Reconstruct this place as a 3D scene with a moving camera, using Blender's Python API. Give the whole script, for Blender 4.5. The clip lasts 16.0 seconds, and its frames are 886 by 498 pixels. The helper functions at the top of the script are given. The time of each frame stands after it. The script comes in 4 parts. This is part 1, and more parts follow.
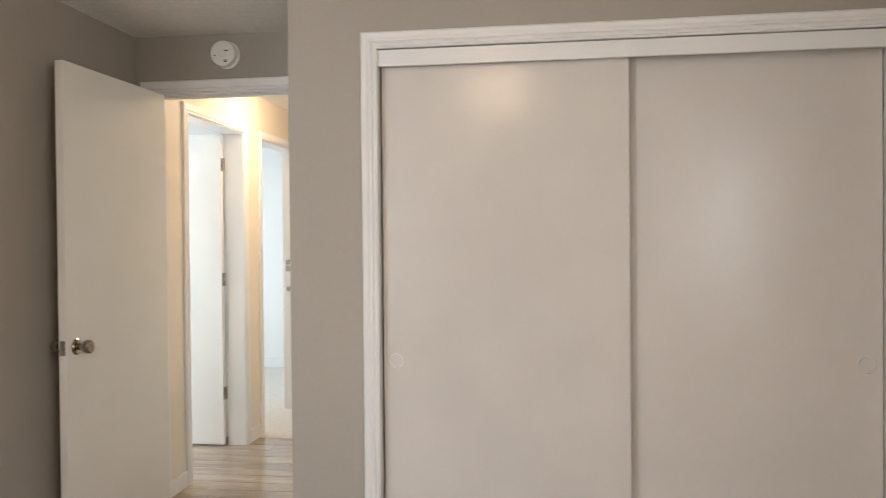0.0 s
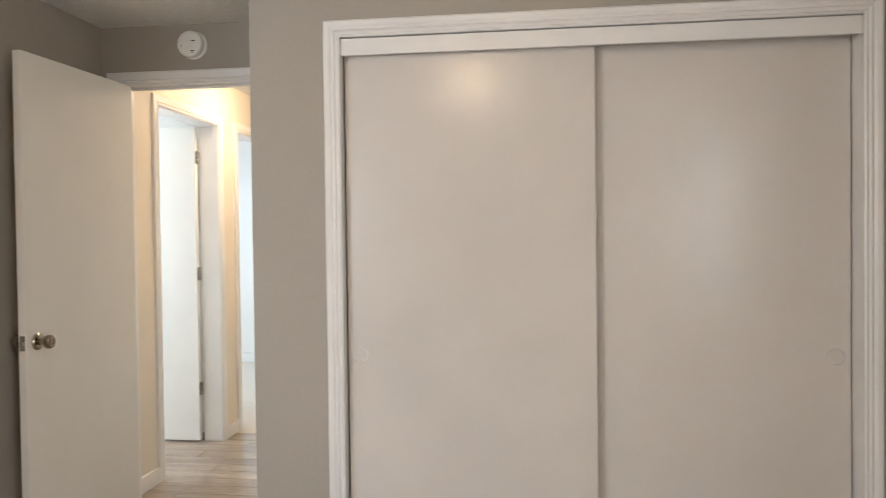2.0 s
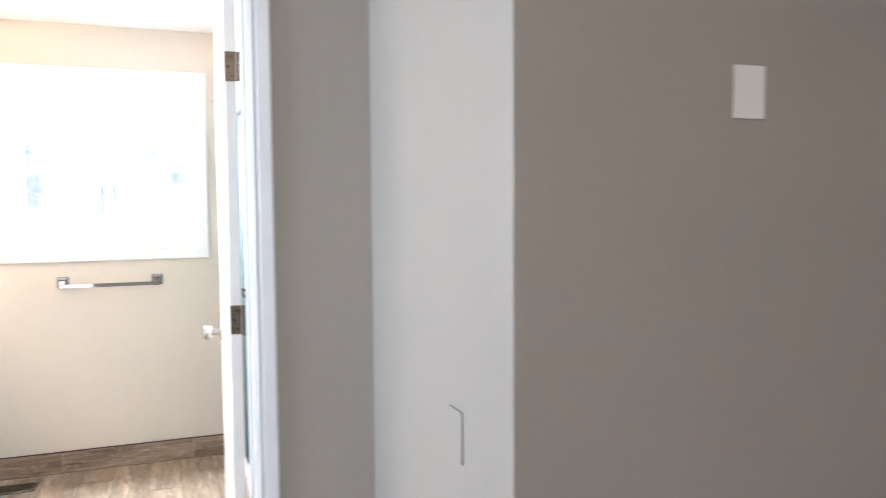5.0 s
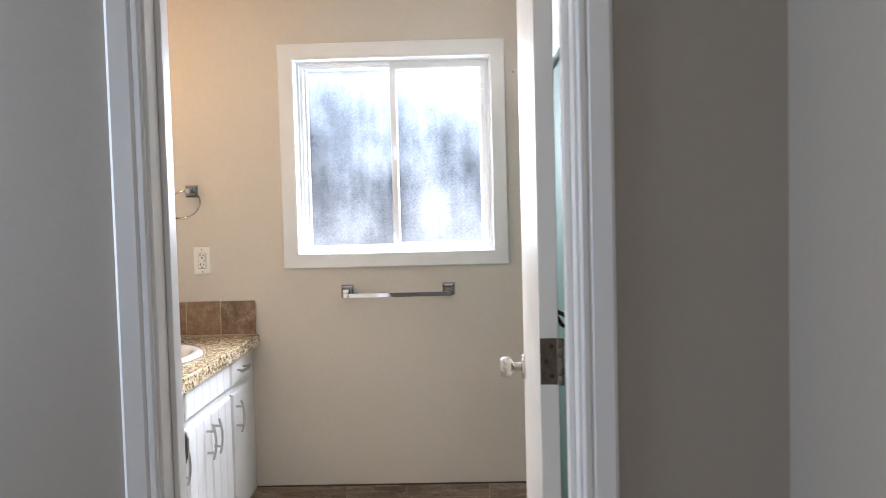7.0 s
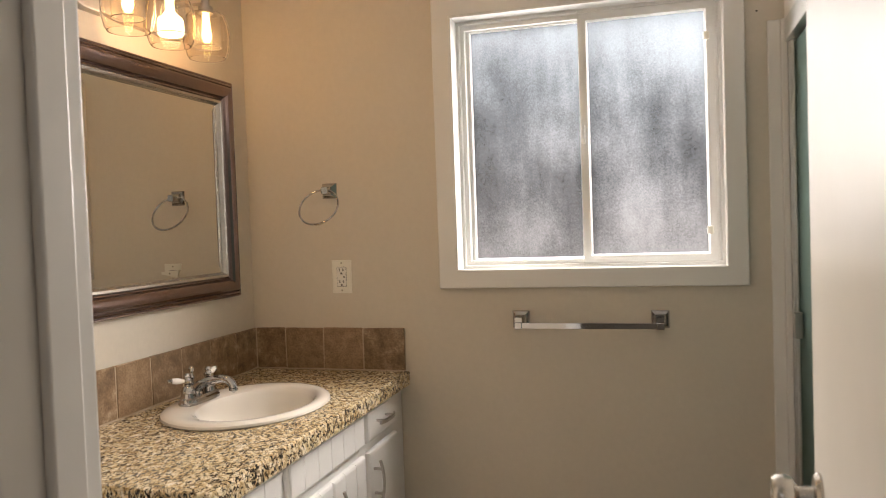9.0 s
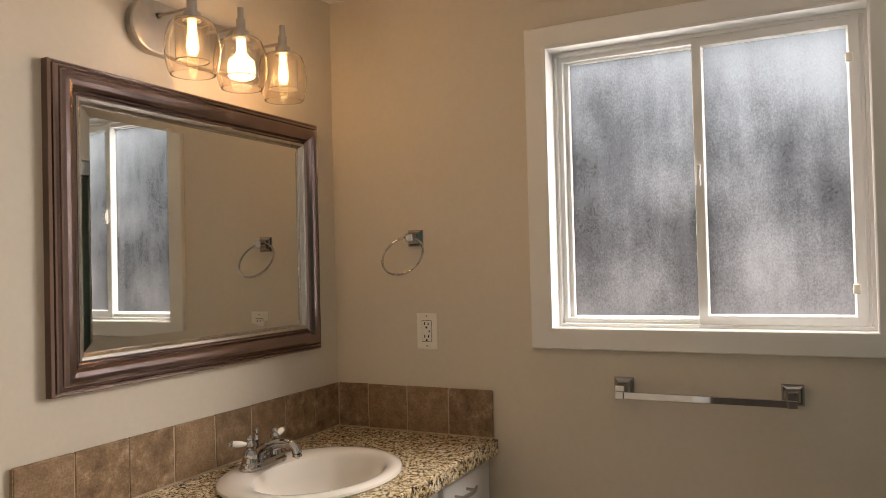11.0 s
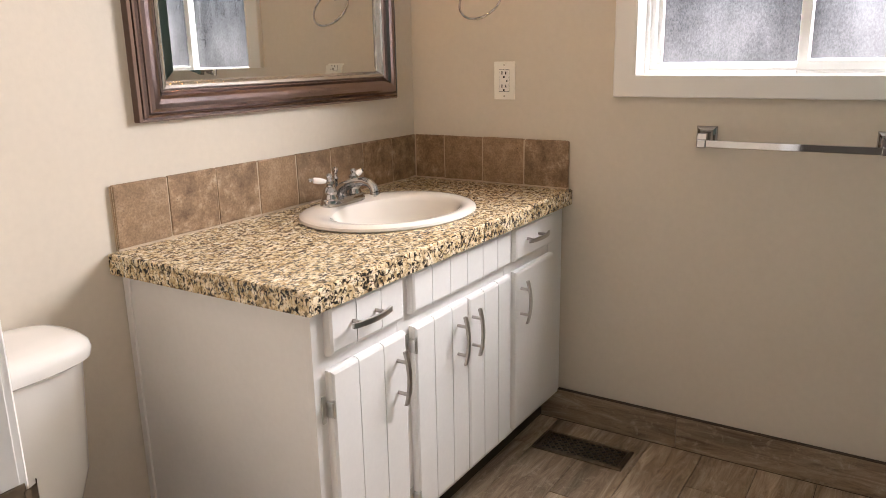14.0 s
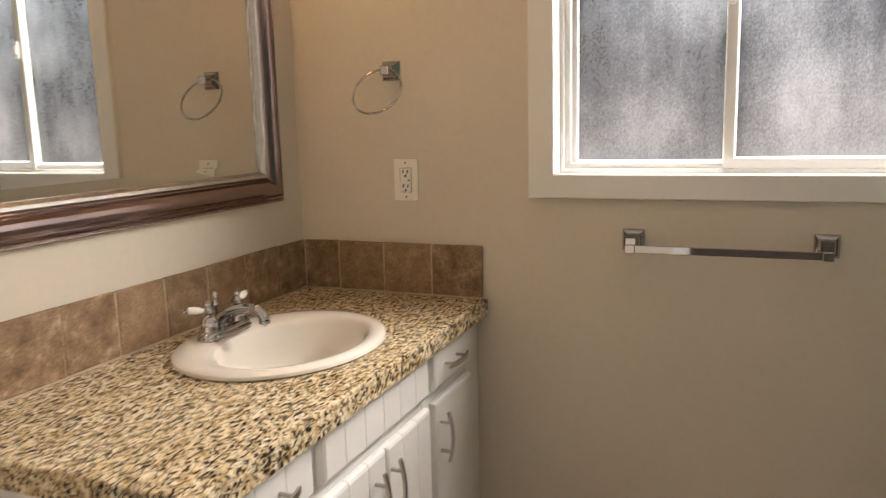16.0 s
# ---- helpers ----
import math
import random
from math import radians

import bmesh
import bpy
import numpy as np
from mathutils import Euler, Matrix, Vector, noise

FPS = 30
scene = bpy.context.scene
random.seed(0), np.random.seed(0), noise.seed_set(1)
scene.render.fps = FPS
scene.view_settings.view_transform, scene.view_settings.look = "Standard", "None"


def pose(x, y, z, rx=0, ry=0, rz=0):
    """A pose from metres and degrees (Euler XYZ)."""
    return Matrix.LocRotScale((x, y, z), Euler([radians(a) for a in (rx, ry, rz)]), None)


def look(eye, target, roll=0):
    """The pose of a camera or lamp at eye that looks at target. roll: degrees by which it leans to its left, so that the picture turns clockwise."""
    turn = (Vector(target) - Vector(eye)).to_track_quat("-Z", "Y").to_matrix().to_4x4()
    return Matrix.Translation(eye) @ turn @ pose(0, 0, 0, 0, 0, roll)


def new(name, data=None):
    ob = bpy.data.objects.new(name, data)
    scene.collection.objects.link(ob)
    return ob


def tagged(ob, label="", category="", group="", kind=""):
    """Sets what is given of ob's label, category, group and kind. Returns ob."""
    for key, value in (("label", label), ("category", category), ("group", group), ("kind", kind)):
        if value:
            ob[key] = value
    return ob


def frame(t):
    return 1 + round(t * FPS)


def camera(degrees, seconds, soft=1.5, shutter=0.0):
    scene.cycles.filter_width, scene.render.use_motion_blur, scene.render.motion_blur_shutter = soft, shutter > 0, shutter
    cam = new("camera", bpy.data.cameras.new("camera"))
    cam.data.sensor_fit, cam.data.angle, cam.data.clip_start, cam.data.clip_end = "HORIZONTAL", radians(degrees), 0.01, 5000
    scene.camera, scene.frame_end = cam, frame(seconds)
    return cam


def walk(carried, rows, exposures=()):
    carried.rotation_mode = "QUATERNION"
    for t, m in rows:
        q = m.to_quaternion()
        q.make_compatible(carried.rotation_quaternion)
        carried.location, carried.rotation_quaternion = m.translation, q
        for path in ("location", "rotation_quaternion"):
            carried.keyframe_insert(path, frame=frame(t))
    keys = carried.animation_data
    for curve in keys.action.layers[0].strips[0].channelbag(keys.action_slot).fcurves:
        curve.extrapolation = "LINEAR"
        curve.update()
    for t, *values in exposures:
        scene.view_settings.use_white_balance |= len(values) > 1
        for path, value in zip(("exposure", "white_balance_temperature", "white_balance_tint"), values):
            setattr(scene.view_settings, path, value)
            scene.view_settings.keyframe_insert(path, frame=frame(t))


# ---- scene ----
cam = camera(60.5, 16.0, soft=0.85, shutter=0.4)
PATH = [
    (0, (0.592, -0.123, 1.335), (0.319, 1.858, 1.31), -0.5),
    (0.5, (0.611, -0.118, 1.329), (0.464, 1.877, 1.304), -0.7),
    (1, (0.623, -0.114, 1.334), (0.519, 1.883, 1.302), -0.8),
    (1.5, (0.658, -0.099, 1.329), (0.52, 1.896, 1.294), -0.7),
    (2, (0.694, -0.069, 1.323), (0.436, 1.914, 1.284), -0.7),
    (2.5, (0.685, -0.028, 1.322), (0.215, 1.916, 1.278), -0.6),
    (3, (0.58, 0.035, 1.319), (-0.169, 1.89, 1.275), -0.6),
    (3.5, (0.381, 0.113, 1.316), (-0.672, 1.812, 1.282), -0.9),
    (4, (0.232, 0.188, 1.309), (-1.197, 1.587, 1.269), -0.9),
    (4.5, (0.035, 0.312, 1.355), (-1.672, 1.351, 1.266), -0.7),
    (5, (-0.168, 0.363, 1.371), (-2.035, 1.068, 1.244), -0.4),
    (5.2, (-0.265, 0.374, 1.359), (-2.171, 0.968, 1.241), -0.2),
    (7.3, (-1.219, 0.422, 1.296), (-3.213, 0.294, 1.204), -1.5),
    (7.5, (-1.31, 0.417, 1.294), (-3.299, 0.235, 1.202), -1.4),
    (8, (-1.572, 0.44, 1.273), (-3.546, 0.127, 1.203), -1.4),
    (8.5, (-1.769, 0.417, 1.265), (-3.719, -0.022, 1.205), -1.4),
    (9, (-1.919, 0.372, 1.298), (-3.840, -0.182, 1.231), -2.0),
    (9.5, (-2.039, 0.389, 1.322), (-3.924, -0.278, 1.268), -1.8),
    (12, (-2.209, 0.45, 1.344), (-3.95, -0.536, 1.348), -2.0),
    (12.5, (-2.208, 0.458, 1.303), (-3.925, -0.558, 1.166), -1.8),
    (13, (-2.198, 0.447, 1.252), (-3.889, -0.581, 0.967), -1.5),
    (13.5, (-2.203, 0.442, 1.229), (-3.857, -0.600, 0.809), -1.2),
    (14, (-2.204, 0.438, 1.209), (-3.837, -0.604, 0.711), -1.1),
    (14.5, (-2.203, 0.440, 1.209), (-3.848, -0.581, 0.706), -1.3),
    (15, (-2.246, 0.389, 1.229), (-3.937, -0.578, 0.773), -1.5),
    (15.5, (-2.316, 0.258, 1.269), (-4.074, -0.61, 0.878), -1.4),
    (16, (-2.439, 0.204, 1.285), (-4.26, -0.553, 0.953), -1.5),
]
EXPOSURES = [
    (0.0, 1.45, 6050, 10), (2.2, 1.45, 6050, 10), (3.0, 1.42, 5950, 10), (3.5, 1.74, 5850, 10), (4.0, 1.78, 5400, 10), (4.5, 1.52, 5550, 10), (5.0, 1.22, 5250, 11), (7.3, -0.20, 5450, 11), (8.0, -0.42, 5800, 11),
    (8.5, -0.58, 6700, 12), (9.0, -0.95, 6800, 13), (9.5, -1.18, 6650, 13), (12.0, -1.35, 7100, 15), (12.5, -1.12, 7000, 15), (13.5, -0.66, 6400, 16), (14.5, -0.40, 6250, 16), (15.5, -0.72, 6600, 15), (16.0, -0.88, 6850, 14),
]
walk(cam, [(t, look(eye, target, roll)) for t, eye, target, roll in PATH], EXPOSURES)


# ---- world and large lights ----
world = bpy.data.worlds.new("sky")
scene.world = world
world.use_nodes = True
wn = world.node_tree
sky = wn.nodes.new("ShaderNodeTexSky")
sky.sky_type, sky.sun_disc, sky.sun_elevation, sky.sun_rotation = "NISHITA", False, radians(35), radians(150)
wn.links.new(sky.outputs[0], wn.nodes["Background"].inputs[0])
wn.nodes["Background"].inputs[1].default_value = 0.08


def area_lamp(name, eye, target, width, height, watts, colour):
    data = bpy.data.lights.new(name, "AREA")
    data.shape, data.size, data.size_y, data.energy, data.color = "RECTANGLE", width, height, watts, colour
    ob = new(name, data)
    ob.matrix_basis = look(eye, target)
    return ob


def bulb_lamp(name, place, watts, colour, radius=0.03):
    data = bpy.data.lights.new(name, "POINT")
    data.energy, data.color, data.shadow_soft_size = watts, colour, radius
    ob = new(name, data)
    ob.location = place
    return ob


DAY = (0.93, 0.97, 1.0)
HALLDAY = (0.80, 0.91, 1.0)
WARM = (1.0, 0.55, 0.25)
area_lamp("daylight_bath_window", (-4.86, 0.139, 1.80), (-4.04, 0.139, 1.226), 1.6, 1.1, 310, (1.0, 0.965, 0.92))
area_lamp("daylight_south_window", (-1.95, -1.66, 1.50), (-1.95, 0, 1.46), 0.6, 1.2, 23, DAY)
area_lamp("daylight_east_window", (2.045, -0.70, 1.45), (0, -0.70, 1.40), 1.4, 1.2, 12.5, DAY)
area_lamp("daylight_hall_room", (-3.35, 4.10, 1.45), (-1.3, 4.10, 1.2), 1.0, 1.2, 18, HALLDAY)
area_lamp("daylight_far_room", (-3.95, 6.0, 1.45), (-1.3, 5.6, 1.2), 1.3, 1.2, 20, HALLDAY)
for bx in (-3.607, -3.785, -3.963):
    bulb_lamp("vanity_bulb_light", (bx, -0.94, 1.893), 0.95, WARM, 0.016)
bulb_lamp("bedroom_ceiling_light", (0.28, 0.65, 2.24), 0.5, (1.0, 0.72, 0.45), 0.08)
bulb_lamp("hall_ceiling_light", (-0.91, 4.53, 2.24), 0.5, (1.0, 0.74, 0.48), 0.07)


# ---- materials ----
def material(name, base, rough=0.5, metal=0.0, mottle=0.0, mottle_scale=3.0, grain=0.0, grain_scale=120.0, bump=0.0, bump_scale=300.0, dist=0.002, coat=0.0, rough_vary=0.0, gloss=0.5):
    """A principled material with broad mottling, fine grain and fine relief, in object-independent world size."""
    m = bpy.data.materials.new(name)
    m.use_nodes = True
    nt = m.node_tree
    b = nt.nodes["Principled BSDF"]
    b.inputs["Base Color"].default_value = (*base, 1)
    b.inputs["Roughness"].default_value = rough
    b.inputs["Metallic"].default_value = metal
    b.inputs["Coat Weight"].default_value = coat
    b.inputs["Specular IOR Level"].default_value = gloss
    geo = nt.nodes.new("ShaderNodeNewGeometry")
    if mottle or grain:
        last = None
        for amount, size, detail in ((mottle, mottle_scale, 3), (grain, grain_scale, 2)):
            if not amount:
                continue
            n = nt.nodes.new("ShaderNodeTexNoise")
            n.inputs["Scale"].default_value, n.inputs["Detail"].default_value = size, detail
            nt.links.new(geo.outputs["Position"], n.inputs["Vector"])
            r = nt.nodes.new("ShaderNodeMapRange")
            r.inputs[1].default_value, r.inputs[2].default_value = 0.25, 0.75
            r.inputs[3].default_value, r.inputs[4].default_value = 1 - amount, 1 + amount
            nt.links.new(n.outputs["Fac"], r.inputs[0])
            v = nt.nodes.new("ShaderNodeHueSaturation")
            nt.links.new(r.outputs[0], v.inputs["Value"])
            if last is None:
                v.inputs["Color"].default_value = (*base, 1)
            else:
                nt.links.new(last.outputs[0], v.inputs["Color"])
            last = v
        nt.links.new(last.outputs[0], b.inputs["Base Color"])
    if rough_vary:
        n = nt.nodes.new("ShaderNodeTexNoise")
        n.inputs["Scale"].default_value = 9.0
        nt.links.new(geo.outputs["Position"], n.inputs["Vector"])
        r = nt.nodes.new("ShaderNodeMapRange")
        r.inputs[1].default_value, r.inputs[2].default_value = 0.3, 0.7
        r.inputs[3].default_value, r.inputs[4].default_value = rough - rough_vary, rough + rough_vary
        nt.links.new(n.outputs["Fac"], r.inputs[0])
        nt.links.new(r.outputs[0], b.inputs["Roughness"])
    if bump:
        n = nt.nodes.new("ShaderNodeTexNoise")
        n.inputs["Scale"].default_value, n.inputs["Detail"].default_value = bump_scale, 3
        nt.links.new(geo.outputs["Position"], n.inputs["Vector"])
        bp = nt.nodes.new("ShaderNodeBump")
        bp.inputs["Strength"].default_value, bp.inputs["Distance"].default_value = bump, dist
        nt.links.new(n.outputs["Fac"], bp.inputs["Height"])
        nt.links.new(bp.outputs[0], b.inputs["Normal"])
    return m


def ramp(nt, socket, stops):
    r = nt.nodes.new("ShaderNodeValToRGB")
    while len(r.color_ramp.elements) < len(stops):
        r.color_ramp.elements.new(0.5)
    for e, (at, c) in zip(r.color_ramp.elements, stops):
        e.position, e.color = at, (*c, 1) if len(c) == 3 else c
    nt.links.new(socket, r.inputs[0])
    return r


def mapped(nt, scale, source="Position", turn=(0, 0, 0)):
    mp = nt.nodes.new("ShaderNodeMapping")
    mp.inputs["Scale"].default_value = scale
    mp.inputs["Rotation"].default_value = [radians(a) for a in turn]
    if source == "Position":
        g = nt.nodes.new("ShaderNodeNewGeometry")
        nt.links.new(g.outputs["Position"], mp.inputs["Vector"])
    else:
        g = nt.nodes.new("ShaderNodeTexCoord")
        nt.links.new(g.outputs[source], mp.inputs["Vector"])
    return mp


def noise(nt, scale, detail=3, rough=0.55, distort=0.0, turn=(0, 0, 0)):
    n = nt.nodes.new("ShaderNodeTexNoise")
    n.inputs["Scale"].default_value, n.inputs["Detail"].default_value = 1, detail
    n.inputs["Roughness"].default_value, n.inputs["Distortion"].default_value = rough, distort
    nt.links.new(mapped(nt, scale, turn=turn).outputs[0], n.inputs["Vector"])
    return n.outputs["Fac"]


def math_node(nt, operation, *values):
    m = nt.nodes.new("ShaderNodeMath")
    m.operation = operation
    for k, v in enumerate(values):
        if isinstance(v, (int, float)):
            m.inputs[k].default_value = v
        else:
            nt.links.new(v, m.inputs[k])
    return m.outputs[0]


def mixed(nt, fac, a, b, blend="MIX"):
    m = nt.nodes.new("ShaderNodeMix")
    m.data_type, m.blend_type = "RGBA", blend
    for k, v in ((0, fac), (6, a), (7, b)):
        if isinstance(v, (int, float)):
            m.inputs[k].default_value = v
        elif isinstance(v, tuple):
            m.inputs[k].default_value = (*v, 1)
        else:
            nt.links.new(v, m.inputs[k])
    return m.outputs[2]


def granite_material():
    """Cream and yellow feldspar with grey-brown clouds and sharp black mica flecks."""
    m = bpy.data.materials.new("granite_yellow_cream")
    m.use_nodes = True
    nt = m.node_tree
    b = nt.nodes["Principled BSDF"]
    b.inputs["Roughness"].default_value = 0.13
    cream = ramp(nt, noise(nt, (52, 60, 56), 4, 0.6, 0.8, (0, 0, 24)), [(0.32, (0.36, 0.25, 0.13)), (0.44, (0.68, 0.54, 0.33)), (0.54, (0.83, 0.72, 0.52)), (0.68, (0.90, 0.85, 0.73))])
    cells = nt.nodes.new("ShaderNodeTexVoronoi")
    cells.inputs["Scale"].default_value = 1
    nt.links.new(mapped(nt, (120, 120, 120)).outputs[0], cells.inputs["Vector"])
    tint = nt.nodes.new("ShaderNodeSeparateColor")
    nt.links.new(cells.outputs["Color"], tint.inputs[0])
    crystal = ramp(nt, tint.outputs[0], [(0.0, (0.72, 0.66, 0.58)), (0.5, (1, 1, 1)), (1.0, (1.05, 1.03, 1.0))])
    body = mixed(nt, 1.0, cream.outputs[0], crystal.outputs[0], "MULTIPLY")
    cloud = ramp(nt, noise(nt, (46, 58, 52), 4, 0.62, 0.6, (0, 0, -30)), [(0.57, (0, 0, 0)), (0.62, (1, 1, 1))])
    body = mixed(nt, cloud.outputs[0], body, (0.24, 0.185, 0.12))
    fleck = ramp(nt, noise(nt, (82, 142, 96), 4, 0.62, 0.7, (0, 0, -38)), [(0.538, (0, 0, 0)), (0.560, (1, 1, 1))])
    body = mixed(nt, fleck.outputs[0], body, (0.018, 0.016, 0.014))
    fine = ramp(nt, noise(nt, (210, 260, 230), 2, 0.5), [(0.63, (0, 0, 0)), (0.67, (1, 1, 1))])
    body = mixed(nt, fine.outputs[0], body, (0.05, 0.04, 0.03))
    tone = ramp(nt, noise(nt, (5, 5, 5), 2), [(0.3, (0.84, 0.80, 0.72)), (0.7, (1, 1, 1))])
    nt.links.new(mixed(nt, 1.0, body, tone.outputs[0], "MULTIPLY"), b.inputs["Base Color"])
    return m


def travertine_material():
    m = bpy.data.materials.new("travertine_brown")
    m.use_nodes = True
    nt = m.node_tree
    b = nt.nodes["Principled BSDF"]
    b.inputs["Roughness"].default_value = 0.5
    n1 = nt.nodes.new("ShaderNodeTexNoise")
    n1.inputs["Scale"].default_value, n1.inputs["Detail"].default_value, n1.inputs["Distortion"].default_value = 24, 10, 0.15
    n1.inputs["Roughness"].default_value = 0.68
    info = nt.nodes.new("ShaderNodeObjectInfo")
    shift = nt.nodes.new("ShaderNodeVectorMath")
    shift.operation = "SCALE"
    comb = nt.nodes.new("ShaderNodeCombineXYZ")
    for k in range(3):
        nt.links.new(info.outputs["Random"], comb.inputs[k])
    nt.links.new(comb.outputs[0], shift.inputs[0])
    shift.inputs["Scale"].default_value = 37
    add = nt.nodes.new("ShaderNodeVectorMath")
    nt.links.new(mapped(nt, (1, 1, 1)).outputs[0], add.inputs[0])
    nt.links.new(shift.outputs[0], add.inputs[1])
    nt.links.new(add.outputs[0], n1.inputs["Vector"])
    veined = ramp(nt, n1.outputs["Fac"], [(0.34, (0.13, 0.075, 0.038)), (0.47, (0.235, 0.150, 0.082)), (0.56, (0.31, 0.21, 0.125)), (0.68, (0.52, 0.41, 0.29))])
    calm = ramp(nt, n1.outputs["Fac"], [(0.30, (0.20, 0.125, 0.066)), (0.50, (0.275, 0.180, 0.102)), (0.72, (0.35, 0.24, 0.150))])
    pick = math_node(nt, "FRACT", math_node(nt, "MULTIPLY", info.outputs["Random"], 7.3))
    share = ramp(nt, pick, [(0.45, (0.12, 0.12, 0.12)), (0.75, (0.9, 0.9, 0.9))])
    c_out = mixed(nt, share.outputs[0], calm.outputs[0], veined.outputs[0])
    speck = ramp(nt, noise(nt, (190, 190, 190), 3, 0.6), [(0.35, (0.78, 0.76, 0.74)), (0.65, (1.12, 1.12, 1.12))])
    c_out = mixed(nt, 1.0, c_out, speck.outputs[0], "MULTIPLY")
    hsv = nt.nodes.new("ShaderNodeHueSaturation")
    r = nt.nodes.new("ShaderNodeMapRange")
    r.inputs[3].default_value, r.inputs[4].default_value = 0.86, 1.18
    nt.links.new(info.outputs["Random"], r.inputs[0])
    nt.links.new(r.outputs[0], hsv.inputs["Value"])
    nt.links.new(c_out, hsv.inputs["Color"])
    pits = nt.nodes.new("ShaderNodeTexVoronoi")
    pits.inputs["Scale"].default_value = 52
    nt.links.new(add.outputs[0], pits.inputs["Vector"])
    hole = ramp(nt, pits.outputs["Distance"], [(0.045, (0, 0, 0)), (0.09, (1, 1, 1))])
    mix = nt.nodes.new("ShaderNodeMix")
    mix.data_type = "RGBA"
    nt.links.new(hole.outputs[0], mix.inputs[0])
    mix.inputs[6].default_value = (0.07, 0.04, 0.022, 1)
    nt.links.new(hsv.outputs[0], mix.inputs[7])
    nt.links.new(mix.outputs[2], b.inputs["Base Color"])
    bp = nt.nodes.new("ShaderNodeBump")
    bp.inputs["Strength"].default_value, bp.inputs["Distance"].default_value = 0.5, 0.003
    nt.links.new(n1.outputs["Fac"], bp.inputs["Height"])
    nt.links.new(bp.outputs[0], b.inputs["Normal"])
    return m


def plank_material(name, stops, rough, along="x", gloss=0.0):
    m = bpy.data.materials.new(name)
    m.use_nodes = True
    nt = m.node_tree
    b = nt.nodes["Principled BSDF"]
    b.inputs["Roughness"].default_value = rough
    b.inputs["Coat Weight"].default_value = gloss
    b.inputs["Coat Roughness"].default_value = 0.15
    info = nt.nodes.new("ShaderNodeObjectInfo")
    comb = nt.nodes.new("ShaderNodeCombineXYZ")
    for k in range(3):
        nt.links.new(info.outputs["Random"], comb.inputs[k])
    shift = nt.nodes.new("ShaderNodeVectorMath")
    shift.operation = "SCALE"
    nt.links.new(comb.outputs[0], shift.inputs[0])
    shift.inputs["Scale"].default_value = 61
    add = nt.nodes.new("ShaderNodeVectorMath")
    scale = {"x": (5.5, 40, 40), "y": (40, 5.5, 40)}[along]
    nt.links.new(mapped(nt, scale).outputs[0], add.inputs[0])
    nt.links.new(shift.outputs[0], add.inputs[1])
    n1 = nt.nodes.new("ShaderNodeTexNoise")
    n1.inputs["Scale"].default_value, n1.inputs["Detail"].default_value, n1.inputs["Distortion"].default_value = 1, 6, 0.9
    n1.inputs["Roughness"].default_value = 0.74
    nt.links.new(add.outputs[0], n1.inputs["Vector"])
    c = ramp(nt, n1.outputs["Fac"], stops)
    blot = nt.nodes.new("ShaderNodeTexNoise")
    blot.inputs["Scale"].default_value, blot.inputs["Detail"].default_value = 0.22, 3
    nt.links.new(add.outputs[0], blot.inputs["Vector"])
    r = nt.nodes.new("ShaderNodeMapRange")
    r.inputs[1].default_value, r.inputs[2].default_value, r.inputs[3].default_value, r.inputs[4].default_value = 0.3, 0.7, 0.62, 1.40
    nt.links.new(blot.outputs["Fac"], r.inputs[0])
    hsv = nt.nodes.new("ShaderNodeHueSaturation")
    nt.links.new(r.outputs[0], hsv.inputs["Value"])
    nt.links.new(c.outputs[0], hsv.inputs["Color"])
    scuff = ramp(nt, noise(nt, (34, 34, 34), 8, 0.72, 0.4), [(0.55, (0, 0, 0)), (0.70, (0.55, 0.55, 0.55))])
    worn = mixed(nt, scuff.outputs[0], hsv.outputs[0], (0.50, 0.43, 0.34))
    nt.links.new(worn, b.inputs["Base Color"])
    bp = nt.nodes.new("ShaderNodeBump")
    bp.inputs["Strength"].default_value, bp.inputs["Distance"].default_value = 0.25, 0.001
    nt.links.new(n1.outputs["Fac"], bp.inputs["Height"])
    nt.links.new(bp.outputs[0], b.inputs["Normal"])
    return m


